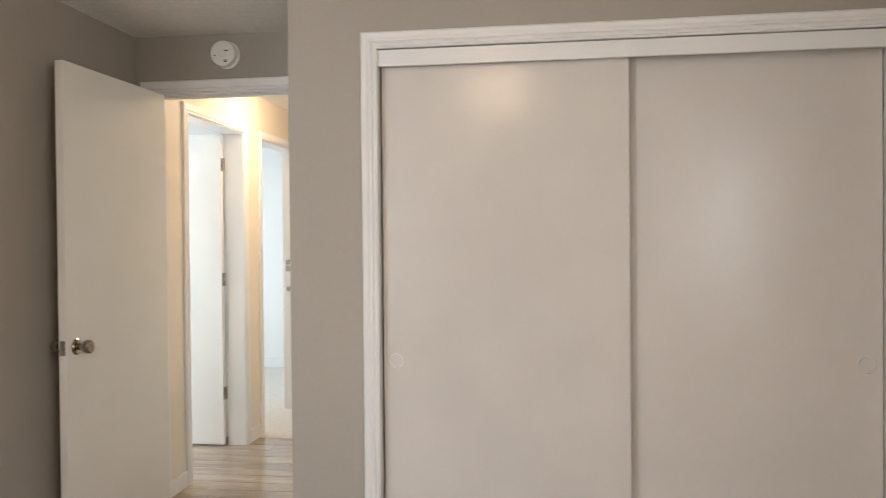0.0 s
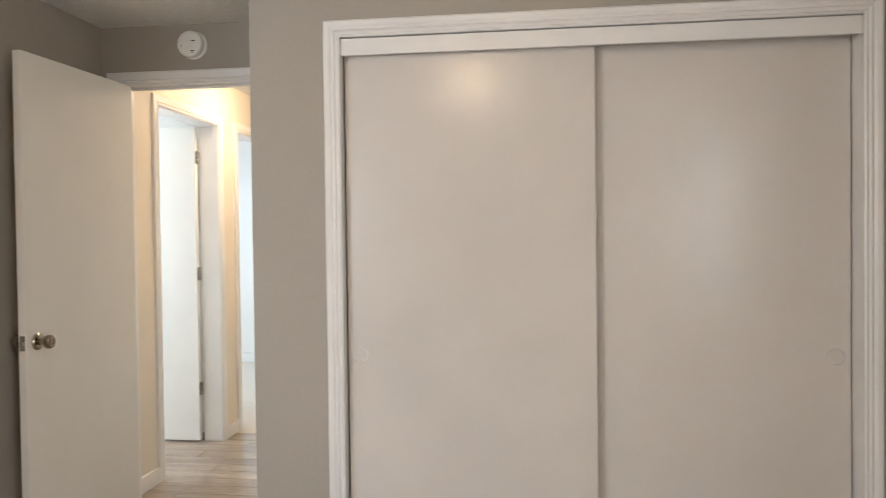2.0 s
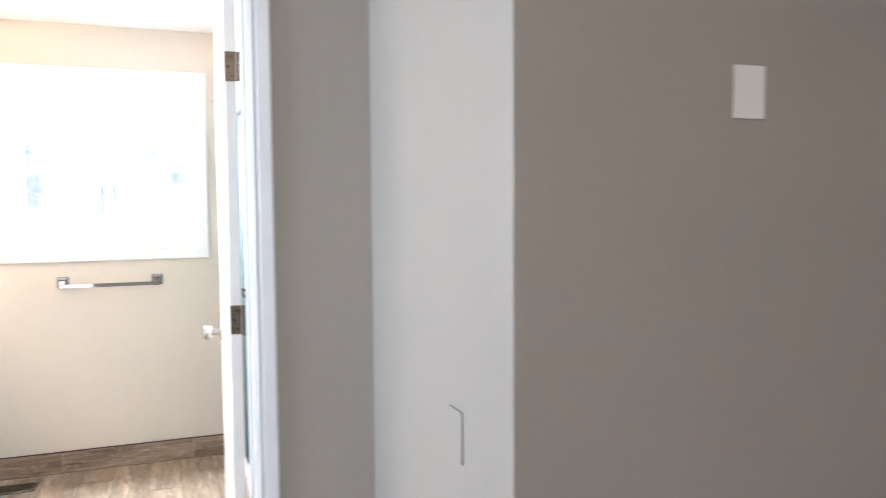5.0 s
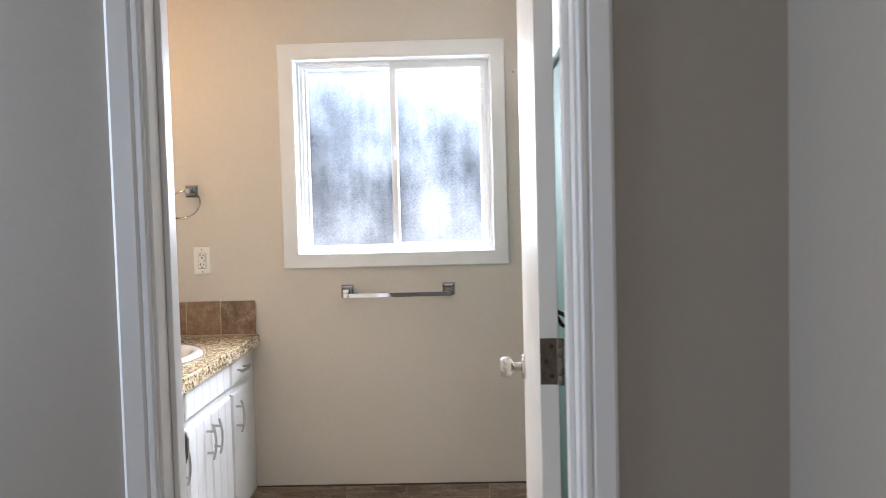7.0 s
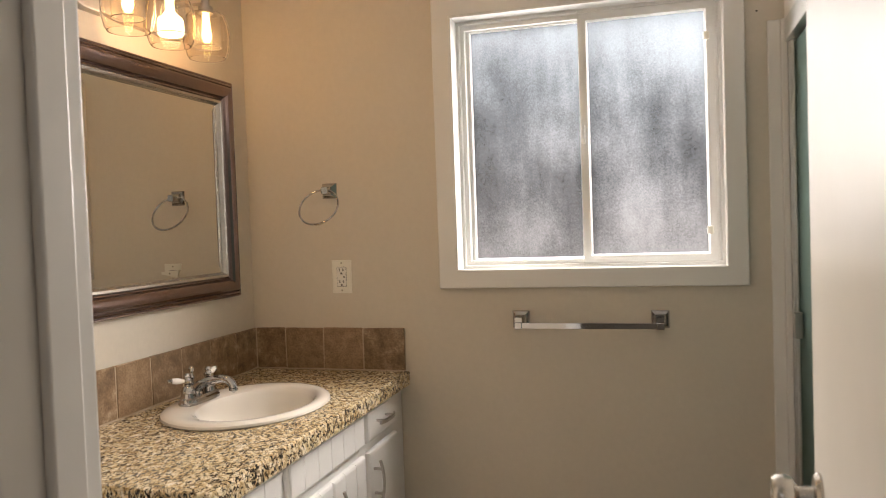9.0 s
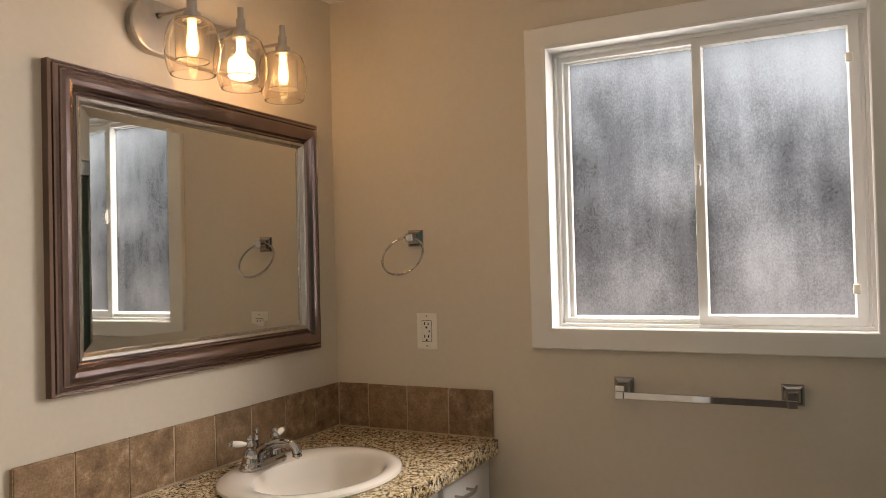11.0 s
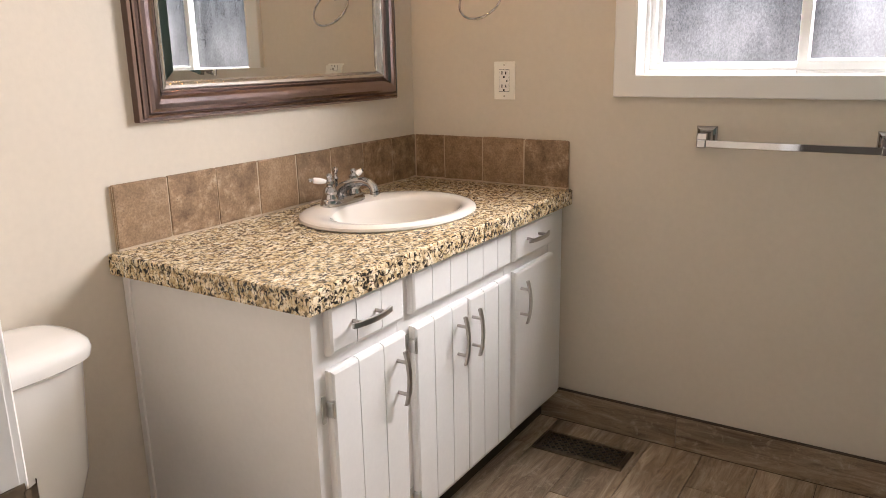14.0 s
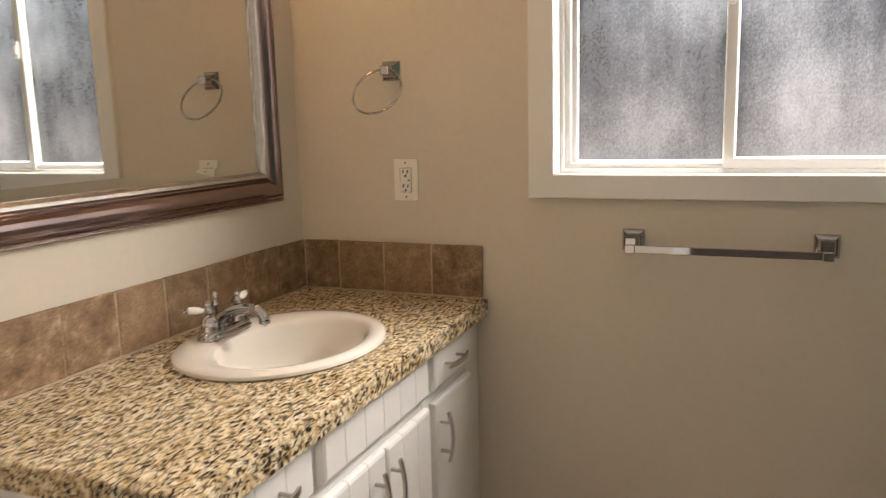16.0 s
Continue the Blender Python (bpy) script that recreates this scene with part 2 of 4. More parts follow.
def wet_glass_material():
    """Obscured window glass under condensation: fogged and streaked, lit from behind; sky and trees outside are painted
    into its colour.
    """
    m = bpy.data.materials.new("fogged_glass")
    m.use_nodes = True
    nt = m.node_tree
    nt.nodes.remove(nt.nodes["Principled BSDF"])
    out = nt.nodes["Material Output"]
    place = nt.nodes.new("ShaderNodeSeparateXYZ")
    geo = nt.nodes.new("ShaderNodeNewGeometry")
    nt.links.new(geo.outputs["Position"], place.inputs[0])
    broad = noise(nt, (1, 4.6, 3.0), 3, 0.5)
    streak = noise(nt, (1, 30, 3.6), 4, 0.6)
    drops = noise(nt, (1, 260, 165), 2, 0.6)
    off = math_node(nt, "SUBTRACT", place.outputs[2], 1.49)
    pane_tone = math_node(nt, "MULTIPLY_ADD", broad, 0.85, math_node(nt, "MULTIPLY", streak, 0.16))
    pane_tone = math_node(nt, "MULTIPLY_ADD", drops, 0.34, pane_tone)
    # dark trees outside painted as a band by height, deeper towards -y
    pane_tone = math_node(nt, "MULTIPLY_ADD", math_node(nt, "MULTIPLY", off, off), 1.35, pane_tone)
    pane_tone = math_node(nt, "MULTIPLY_ADD", place.outputs[1], 0.24, pane_tone)
    # brighter sky put into the colour of the upper panes
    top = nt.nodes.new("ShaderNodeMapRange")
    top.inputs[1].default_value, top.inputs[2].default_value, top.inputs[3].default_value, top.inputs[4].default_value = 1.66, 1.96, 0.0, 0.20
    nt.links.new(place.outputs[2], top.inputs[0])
    pane_tone = math_node(nt, "MULTIPLY", math_node(nt, "ADD", pane_tone, top.outputs[0]), 0.8)
    c = ramp(nt, pane_tone, [(0.45, (0.007, 0.0075, 0.008)), (0.56, (0.019, 0.020, 0.0215)), (0.67, (0.039, 0.0405, 0.043)), (0.82, (0.070, 0.073, 0.077)), (1.0, (0.100, 0.104, 0.109))])
    # blue of the sky above and a warmer tone below, painted in
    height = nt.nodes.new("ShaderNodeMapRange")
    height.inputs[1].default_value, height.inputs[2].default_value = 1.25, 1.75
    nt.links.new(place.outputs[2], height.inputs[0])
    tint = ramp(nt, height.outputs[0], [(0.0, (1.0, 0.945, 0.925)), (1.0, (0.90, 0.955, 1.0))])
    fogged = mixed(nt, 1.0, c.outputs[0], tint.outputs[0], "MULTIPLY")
    tr = nt.nodes.new("ShaderNodeBsdfTranslucent")
    nt.links.new(fogged, tr.inputs[0])
    gl = nt.nodes.new("ShaderNodeBsdfGlossy")
    gl.inputs["Roughness"].default_value = 0.25
    gl.inputs[0].default_value = (0.9, 0.95, 1, 1)
    fr = nt.nodes.new("ShaderNodeFresnel")
    mix = nt.nodes.new("ShaderNodeMixShader")
    nt.links.new(fr.outputs[0], mix.inputs[0])
    nt.links.new(tr.outputs[0], mix.inputs[1])
    nt.links.new(gl.outputs[0], mix.inputs[2])
    nt.links.new(mix.outputs[0], out.inputs[0])
    return m


def glass_material(name, colour, rough, weight=1.0, gloss=0.5, ior=1.45):
    m = bpy.data.materials.new(name)
    m.use_nodes = True
    b = m.node_tree.nodes["Principled BSDF"]
    b.inputs["Base Color"].default_value = (*colour, 1)
    b.inputs["Transmission Weight"].default_value, b.inputs["Roughness"].default_value, b.inputs["IOR"].default_value = weight, rough, ior
    b.inputs["Specular IOR Level"].default_value = gloss
    return m


def glow_material(name, colour, strength):
    m = bpy.data.materials.new(name)
    m.use_nodes = True
    b = m.node_tree.nodes["Principled BSDF"]
    b.inputs["Emission Color"].default_value = (*colour, 1)
    b.inputs["Emission Strength"].default_value = strength
    return m


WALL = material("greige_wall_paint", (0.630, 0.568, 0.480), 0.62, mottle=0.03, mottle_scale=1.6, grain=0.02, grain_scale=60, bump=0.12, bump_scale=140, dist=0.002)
# darker copy of the greige: the bedroom's shade is put into the colour
BEDWALL = material("greige_paint_shade_in_colour", (0.375, 0.338, 0.285), 0.60, mottle=0.035, mottle_scale=1.4, grain=0.02, grain_scale=60, bump=0.14, bump_scale=140, dist=0.002)
HALLWALL = material("cream_wall_paint", (0.74, 0.67, 0.56), 0.6, mottle=0.03, mottle_scale=2, bump=0.1, bump_scale=140)
ROOMWALL = material("pale_wall_paint", (0.78, 0.76, 0.72), 0.6, mottle=0.03, mottle_scale=2, bump=0.1, bump_scale=140)
CEIL = material("textured_ceiling_paint", (0.78, 0.76, 0.72), 0.85, mottle=0.05, mottle_scale=30, bump=0.9, bump_scale=75, dist=0.006)
TRIM = material("white_satin_trim", (0.78, 0.765, 0.74), 0.32, mottle=0.03, mottle_scale=5, bump=0.05, bump_scale=60)
CLOSET = material("closet_door_paint", (0.635, 0.592, 0.545), 0.24, mottle=0.035, mottle_scale=3.5, grain=0.012, grain_scale=90, bump=0.07, bump_scale=45, dist=0.0015, rough_vary=0.015)
DOORP = material("door_gloss_paint", (0.78, 0.755, 0.70), 0.24, mottle=0.02, mottle_scale=4, bump=0.05, bump_scale=35, dist=0.001, rough_vary=0.012, gloss=0.16)
CAB = material("cabinet_white_paint", (0.80, 0.785, 0.77), 0.42, mottle=0.03, mottle_scale=6, grain=0.015, grain_scale=80, bump=0.10, bump_scale=160, dist=0.001)
PORC = material("white_porcelain", (0.82, 0.80, 0.77), 0.10, mottle=0.01, mottle_scale=4, coat=0.4)
SINKP = material("almond_porcelain", (0.80, 0.755, 0.69), 0.10, mottle=0.012, mottle_scale=5, coat=0.5)
CHROME = material("polished_chrome", (0.50, 0.50, 0.51), 0.05, 1.0, mottle=0.04, mottle_scale=30)
NICKEL = material("brushed_nickel", (0.46, 0.43, 0.40), 0.32, 1.0, mottle=0.08, mottle_scale=40, bump=0.05, bump_scale=400, dist=0.0005)
SATIN = material("satin_nickel_knob", (0.52, 0.49, 0.45), 0.26, 1.0, mottle=0.06, mottle_scale=40)
BRONZE = material("dark_bronze", (0.075, 0.055, 0.04), 0.38, 1.0, mottle=0.2, mottle_scale=60)
KNOB = material("antique_brass_knob", (0.34, 0.28, 0.21), 0.13, 1.0, mottle=0.08, mottle_scale=40)
HINGE = material("aged_hinge_metal", (0.17, 0.135, 0.10), 0.36, 1.0, mottle=0.3, mottle_scale=70)
PEWTER = material("pewter_frame", (0.27, 0.205, 0.195), 0.16, 1.0, mottle=0.05, mottle_scale=18, grain=0.03, grain_scale=200, rough_vary=0.03)
SILVER = material("silver_leaf_strip", (0.52, 0.50, 0.47), 0.24, 1.0, mottle=0.12, mottle_scale=60, bump=0.2, bump_scale=260, dist=0.001)
MIRROR = material("mirror_glass", (0.74, 0.75, 0.73), 0.0, 1.0)
PLASTIC = material("white_plastic", (0.80, 0.78, 0.73), 0.28, mottle=0.01, mottle_scale=10)
ALMOND = material("ivory_plate", (0.83, 0.80, 0.72), 0.35, mottle=0.015, mottle_scale=12)
DARK = material("dark_slot", (0.012, 0.011, 0.010), 0.6, mottle=0.1, mottle_scale=30)
VINYL = material("white_window_vinyl", (0.80, 0.80, 0.79), 0.35, mottle=0.02, mottle_scale=8)
GROUT = material("sandy_grout", (0.50, 0.40, 0.29), 0.85, mottle=0.12, mottle_scale=40, bump=0.4, bump_scale=300)
GRANITE = granite_material()
TRAV = travertine_material()
FLOORWOOD = plank_material("weathered_wood_tile", [(0.30, (0.13, 0.086, 0.054)), (0.46, (0.27, 0.195, 0.128)), (0.58, (0.37, 0.285, 0.200)), (0.74, (0.54, 0.46, 0.36))], 0.42, "x")
BASEWOOD = plank_material("weathered_wood_base", [(0.30, (0.12, 0.080, 0.050)), (0.46, (0.24, 0.170, 0.112)), (0.58, (0.32, 0.245, 0.170)), (0.74, (0.50, 0.43, 0.34))], 0.45, "y")
HALLWOOD = plank_material("grey_brown_laminate", [(0.30, (0.20, 0.145, 0.10)), (0.50, (0.30, 0.235, 0.175)), (0.72, (0.40, 0.33, 0.26))], 0.30, "x", 0.4)
SUBFLOOR = material("dark_joint_and_shade", (0.05, 0.035, 0.022), 0.8, mottle=0.2, mottle_scale=20)
CARPET = material("pale_carpet", (0.62, 0.57, 0.50), 0.95, mottle=0.08, mottle_scale=30, bump=0.8, bump_scale=260, dist=0.004)
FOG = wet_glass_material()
SHADEGLASS = glass_material("clear_shade_glass", (1.0, 0.95, 0.88), 0.02)
SHOWERGLASS = glass_material("green_obscure_glass", (0.15, 0.22, 0.19), 0.6, 0.6, 0.1, 1.12)
BULB = glow_material("lit_bulb", (1.0, 0.60, 0.22), 45)
BULBWHITE = glow_material("lit_frosted_bulb", (1.0, 0.74, 0.42), 12)
DOME = glow_material("lit_dome", (1.0, 0.70, 0.42), 22)
ALU = material("bright_aluminium", (0.62, 0.62, 0.60), 0.28, 1.0, mottle=0.08, mottle_scale=30)


# ---- building helpers ----
def mesh_object(name, bm, mat, smooth=False):
    me = bpy.data.meshes.new(name)
    bmesh.ops.recalc_face_normals(bm, faces=bm.faces)
    bm.to_mesh(me)
    bm.free()
    if mat:
        me.materials.append(mat)
    if smooth:
        for p in me.polygons:
            p.use_smooth = True
        me.set_sharp_from_angle(angle=radians(35))
    return new(name, me)


def part(name, bm, mat, parent, label="", smooth=False):
    ob = mesh_object(name, bm, mat, smooth)
    ob.parent = parent
    if label:
        ob["label"] = label
    return ob


def thing(name, label, category, place=(0, 0, 0), group="", kind=""):
    ob = new(name)
    ob.location = place
    ob.empty_display_size = 0.05
    return tagged(ob, label, category, group, kind)


def box(bm, x0, x1, y0, y1, z0, z1, bevel=0.0, segments=2):
    x0, x1, y0, y1, z0, z1 = min(x0, x1), max(x0, x1), min(y0, y1), max(y0, y1), min(z0, z1), max(z0, z1)
    vs = [bm.verts.new(p) for p in ((x0, y0, z0), (x1, y0, z0), (x1, y1, z0), (x0, y1, z0), (x0, y0, z1), (x1, y0, z1), (x1, y1, z1), (x0, y1, z1))]
    fs = [bm.faces.new([vs[i] for i in f]) for f in ((3, 2, 1, 0), (4, 5, 6, 7), (0, 1, 5, 4), (1, 2, 6, 5), (2, 3, 7, 6), (3, 0, 4, 7))]
    if bevel:
        edges = {e for f in fs for e in f.edges}
        bmesh.ops.bevel(bm, geom=list(edges), offset=bevel, segments=segments, profile=0.5, affect="EDGES")
    return bm


def boxes(*rows, bevel=0.0):
    bm = bmesh.new()
    for r in rows:
        box(bm, *r, bevel=bevel)
    return bm


def lathe(bm, rings, centre, axis="z", steps=32, cap=True):
    """A turned shape: rings of (radius, height) about an axis through centre."""
    turn = {"z": Matrix.Identity(3), "x": Matrix.Rotation(radians(90), 3, "Y"), "-x": Matrix.Rotation(radians(-90), 3, "Y"), "y": Matrix.Rotation(radians(-90), 3, "X"), "-y": Matrix.Rotation(radians(90), 3, "X")}[axis]
    rows = []
    for radius, height in rings:
        rows.append([bm.verts.new(Vector(centre) + turn @ Vector((radius * math.cos(2 * math.pi * k / steps), radius * math.sin(2 * math.pi * k / steps), height))) for k in range(steps)])
    for a, b in zip(rows, rows[1:]):
        for k in range(steps):
            bm.faces.new((a[k], a[(k + 1) % steps], b[(k + 1) % steps], b[k]))
    if cap:
        for row in (rows[0], rows[-1]):
            bm.faces.new(row)
    return bm


def tube(bm, points, radius, steps=12, radii=None, closed=False):
    """A round bar along a line of points."""
    pts = [Vector(p) for p in points]
    rows = []
    up = None
    n = len(pts)
    for i, p in enumerate(pts):
        a = pts[(i + 1) % n] if closed or i + 1 < n else p
        b = pts[i - 1] if closed or i else p
        t = (a - b).normalized()
        if up is None:
            up = t.orthogonal().normalized()
        up = (up - t * up.dot(t)).normalized()
        side = t.cross(up)
        r = radii[i] if radii else radius
        rows.append([bm.verts.new(p + r * (math.cos(2 * math.pi * k / steps) * up + math.sin(2 * math.pi * k / steps) * side)) for k in range(steps)])
    pairs = list(zip(rows, rows[1:])) + ([(rows[-1], rows[0])] if closed else [])
    for a, b in pairs:
        for k in range(steps):
            bm.faces.new((a[k], a[(k + 1) % steps], b[(k + 1) % steps], b[k]))
    if not closed:
        bm.faces.new(rows[0]), bm.faces.new(rows[-1])
    return bm


def frame_sweep(bm, profile, a0, a1, b0, b1, place):
    """A mitred rectangular frame: the profile of (inset, height) swept round the rectangle a0..a1 by b0..b1; place(a, b, h) gives the point."""
    loops = []
    for inset, height in profile:
        loops.append([bm.verts.new(place(a, b, height)) for a, b in ((a0 + inset, b0 + inset), (a1 - inset, b0 + inset), (a1 - inset, b1 - inset), (a0 + inset, b1 - inset))])
    for p, q in zip(loops, loops[1:] + loops[:1]):
        for k in range(4):
            bm.faces.new((p[k], p[(k + 1) % 4], q[(k + 1) % 4], q[k]))
    return bm


def casing(name, parent, profile, legs, place, mat=TRIM):
    """A door casing of three mitred legs: left, head, right; legs = (a0, a1, top, bottom) of the opening's edge."""
    a0, a1, top, bottom = legs
    for leg in range(3):
        bm = bmesh.new()
        ends = []
        for inset, height in profile:
            if leg == 0:
                ends.append((place(a0 - inset, bottom, height), place(a0 - inset, top + inset, height)))
            elif leg == 1:
                ends.append((place(a0 - inset, top + inset, height), place(a1 + inset, top + inset, height)))
            else:
                ends.append((place(a1 + inset, bottom, height), place(a1 + inset, top + inset, height)))
        va = [bm.verts.new(p) for p, q in ends]
        vb = [bm.verts.new(q) for p, q in ends]
        n = len(ends)
        for k in range(n):
            bm.faces.new((va[k], va[(k + 1) % n], vb[(k + 1) % n], vb[k]))
        bm.faces.new(va), bm.faces.new(vb)
        part(name, bm, mat, parent)


FLUTED = [(0, 0), (0, 0.010), (0.006, 0.014), (0.012, 0.010), (0.016, 0.010), (0.022, 0.015), (0.028, 0.010), (0.032, 0.010), (0.040, 0.016), (0.056, 0.018), (0.062, 0.012), (0.062, 0)]
PLAINCASE = [(0, 0), (0, 0.010), (0.004, 0.013), (0.012, 0.013), (0.015, 0.010), (0.020, 0.014), (0.052, 0.016), (0.058, 0.012), (0.058, 0)]


def structure(name, bm, mat, label="", smooth=False):
    return tagged(mesh_object(name, bm, mat, smooth), label, "", "", "structure")


# ---- structure: bathroom ----
structure("wall_bath_window", boxes((-4.53, -4.41, -1.20, -0.293, 0, 2.42), (-4.53, -4.41, 0.570, 1.67, 0, 2.42), (-4.53, -4.41, -0.293, 0.570, 0, 1.135), (-4.53, -4.41, -0.293, 0.570, 1.985, 2.42)), WALL, "greige painted bathroom wall around the window")
structure("wall_bath_vanity", boxes((-4.41, -2.454, -1.20, -1.08, 0, 2.42)), WALL, "greige painted wall behind the vanity")
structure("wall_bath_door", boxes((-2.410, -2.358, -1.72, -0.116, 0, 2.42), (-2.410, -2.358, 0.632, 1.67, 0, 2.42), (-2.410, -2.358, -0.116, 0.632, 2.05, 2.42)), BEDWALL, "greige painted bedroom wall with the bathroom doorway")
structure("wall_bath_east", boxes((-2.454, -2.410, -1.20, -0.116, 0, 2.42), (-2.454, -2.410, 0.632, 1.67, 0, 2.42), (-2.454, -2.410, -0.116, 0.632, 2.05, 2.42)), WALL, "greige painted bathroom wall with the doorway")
structure("wall_shower_back", boxes((-4.41, -2.454, 1.55, 1.67, 0, 2.42)), ROOMWALL, "pale shower back wall")
structure("wall_shower_head", boxes((-4.41, -2.454, 0.74, 0.80, 1.87, 2.262)), TRIM, "white soffit over the shower door")
structure("ceiling_bath", boxes((-4.41, -2.454, -1.08, 1.55, 2.262, 2.40)), CEIL, "white textured bathroom ceiling")

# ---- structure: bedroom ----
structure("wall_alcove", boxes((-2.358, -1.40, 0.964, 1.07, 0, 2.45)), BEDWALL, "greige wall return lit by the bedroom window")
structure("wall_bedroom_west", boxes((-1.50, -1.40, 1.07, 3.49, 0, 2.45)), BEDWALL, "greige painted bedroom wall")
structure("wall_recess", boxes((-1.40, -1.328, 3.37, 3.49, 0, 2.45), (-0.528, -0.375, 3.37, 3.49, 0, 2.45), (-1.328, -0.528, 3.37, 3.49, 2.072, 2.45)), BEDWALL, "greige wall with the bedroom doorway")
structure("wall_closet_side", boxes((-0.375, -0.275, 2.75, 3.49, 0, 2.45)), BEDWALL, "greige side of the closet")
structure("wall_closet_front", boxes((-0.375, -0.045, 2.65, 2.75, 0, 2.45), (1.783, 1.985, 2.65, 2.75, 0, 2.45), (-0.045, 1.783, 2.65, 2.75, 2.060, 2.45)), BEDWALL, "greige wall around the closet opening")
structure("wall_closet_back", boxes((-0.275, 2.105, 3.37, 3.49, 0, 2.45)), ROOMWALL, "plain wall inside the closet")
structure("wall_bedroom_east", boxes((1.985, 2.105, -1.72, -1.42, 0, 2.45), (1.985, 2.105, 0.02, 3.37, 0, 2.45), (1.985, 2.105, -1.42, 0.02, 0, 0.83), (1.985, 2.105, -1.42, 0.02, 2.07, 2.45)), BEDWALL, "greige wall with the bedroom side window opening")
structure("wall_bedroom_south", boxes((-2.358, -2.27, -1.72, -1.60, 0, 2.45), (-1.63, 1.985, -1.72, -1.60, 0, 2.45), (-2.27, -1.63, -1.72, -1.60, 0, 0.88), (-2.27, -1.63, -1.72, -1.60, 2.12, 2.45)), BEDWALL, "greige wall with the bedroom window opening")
structure("ceiling_bedroom", boxes((-2.358, 1.985, -1.60, 0.964, 2.333, 2.45), (-1.40, 1.985, 0.964, 2.65, 2.333, 2.45), (-1.40, -0.375, 2.65, 3.37, 2.333, 2.45)), CEIL, "white textured bedroom ceiling")
structure("floor_bedroom", boxes((-2.358, 1.985, -1.60, 3.37, -0.10, -0.004)), HALLWOOD, "grey-brown laminate floor")

# ---- structure: hall and the rooms off it ----
structure("wall_hall_west", boxes((-1.49, -1.372, 3.49, 3.823, 0, 2.45), (-1.49, -1.372, 4.620, 4.906, 0, 2.45), (-1.49, -1.372, 5.700, 6.42, 0, 2.45), (-1.49, -1.372, 3.823, 4.620, 2.055, 2.45), (-1.49, -1.372, 4.906, 5.700, 2.055, 2.45)), HALLWALL, "cream painted hall wall with two doorways")
structure("wall_hall_east", boxes((-0.375, -0.275, 3.49, 6.42, 0, 2.45)), HALLWALL, "cream painted hall wall")
structure("wall_hall_end", boxes((-1.372, -0.375, 6.30, 6.42, 0, 2.45)), HALLWALL, "cream painted wall at the hall's end")
structure("ceiling_hall", boxes((-1.372, -0.375, 3.49, 6.30, 2.333, 2.45)), CEIL, "white hall ceiling")
structure("floor_hall_far", boxes((-1.49, -0.375, 4.81, 6.30, -0.10, 0.0), (-4.0, -1.49, 4.90, 7.60, -0.10, 0.0)), CARPET, "pale floor of the far rooms")
structure("floor_hall_base", boxes((-3.40, -0.375, 3.37, 4.81, -0.10, -0.006)), SUBFLOOR, "dark underlay between the hall planks")
structure("wall_room_partition", boxes((-4.0, -1.49, 4.80, 4.90, 0, 2.45)), ROOMWALL, "pale wall between the two rooms")
structure("wall_room_south", boxes((-3.52, -1.50, 3.27, 3.37, 0, 2.45)), ROOMWALL, "pale painted room wall")
structure("wall_room_west", boxes((-3.52, -3.40, 3.37, 3.60, 0, 2.45), (-3.52, -3.40, 4.60, 4.80, 0, 2.45), (-3.52, -3.40, 3.60, 4.60, 0, 0.85), (-3.52, -3.40, 3.60, 4.60, 2.05, 2.45)), ROOMWALL, "pale wall with a window opening")
structure("wall_far_west", boxes((-4.12, -4.0, 4.80, 5.35, 0, 2.45), (-4.12, -4.0, 6.65, 7.72, 0, 2.45), (-4.12, -4.0, 5.35, 6.65, 0, 0.85), (-4.12, -4.0, 5.35, 6.65, 2.05, 2.45)), ROOMWALL, "pale wall with a window opening")
structure("wall_far_north", boxes((-4.0, -1.372, 7.60, 7.72, 0, 2.45), (-1.49, -1.372, 6.42, 7.60, 0, 2.45)), ROOMWALL, "pale painted wall of the far room")
structure("ceiling_rooms", boxes((-3.40, -1.49, 3.37, 4.80, 2.333, 2.45), (-4.0, -1.49, 4.90, 7.60, 2.333, 2.45)), CEIL, "white ceiling of the rooms")

# ---- baseboards ----
structure("baseboard_hall", boxes((-1.372, -1.358, 3.51, 3.772, 0.0, 0.085), (-1.372, -1.358, 4.675, 4.851, 0.0, 0.085), (-1.372, -1.358, 5.760, 6.30, 0.0, 0.085), (-1.358, -0.375, 6.286, 6.30, 0.0, 0.085), bevel=0.003), TRIM, "white hall baseboard")
structure("baseboard_far_room", boxes((-3.99, -1.50, 7.582, 7.60, 0.0, 0.10)), TRIM, "white baseboard of the far room")


# ---- doorways ----
def doorway(name, label, legs, place_near, place_far, jamb_rows, profile):
    t = thing(name, label, "door frame", kind="structure")
    for row in jamb_rows:
        part("jamb", boxes(row, bevel=0.0015), TRIM, t)
    casing("casing", t, profile, legs, place_near)
    if place_far:
        casing("casing", t, profile, legs, place_far)
    return t


# bathroom doorway: opening in y, wall faces at x -2.358 (bedroom) and -2.454 (bath)
bath_frame = doorway("door_frame_bath", "white painted bathroom door frame with moulded casing", (-0.102, 0.618, 2.036, 0.0),
    lambda a, b, h: (-2.358 + h, a, b), lambda a, b, h: (-2.454 - h, a, b),
    [(-2.457, -2.355, -0.116, -0.096, 0, 2.03), (-2.457, -2.355, 0.612, 0.632, 0, 2.03), (-2.457, -2.355, -0.116, 0.632, 2.03, 2.05)], PLAINCASE)
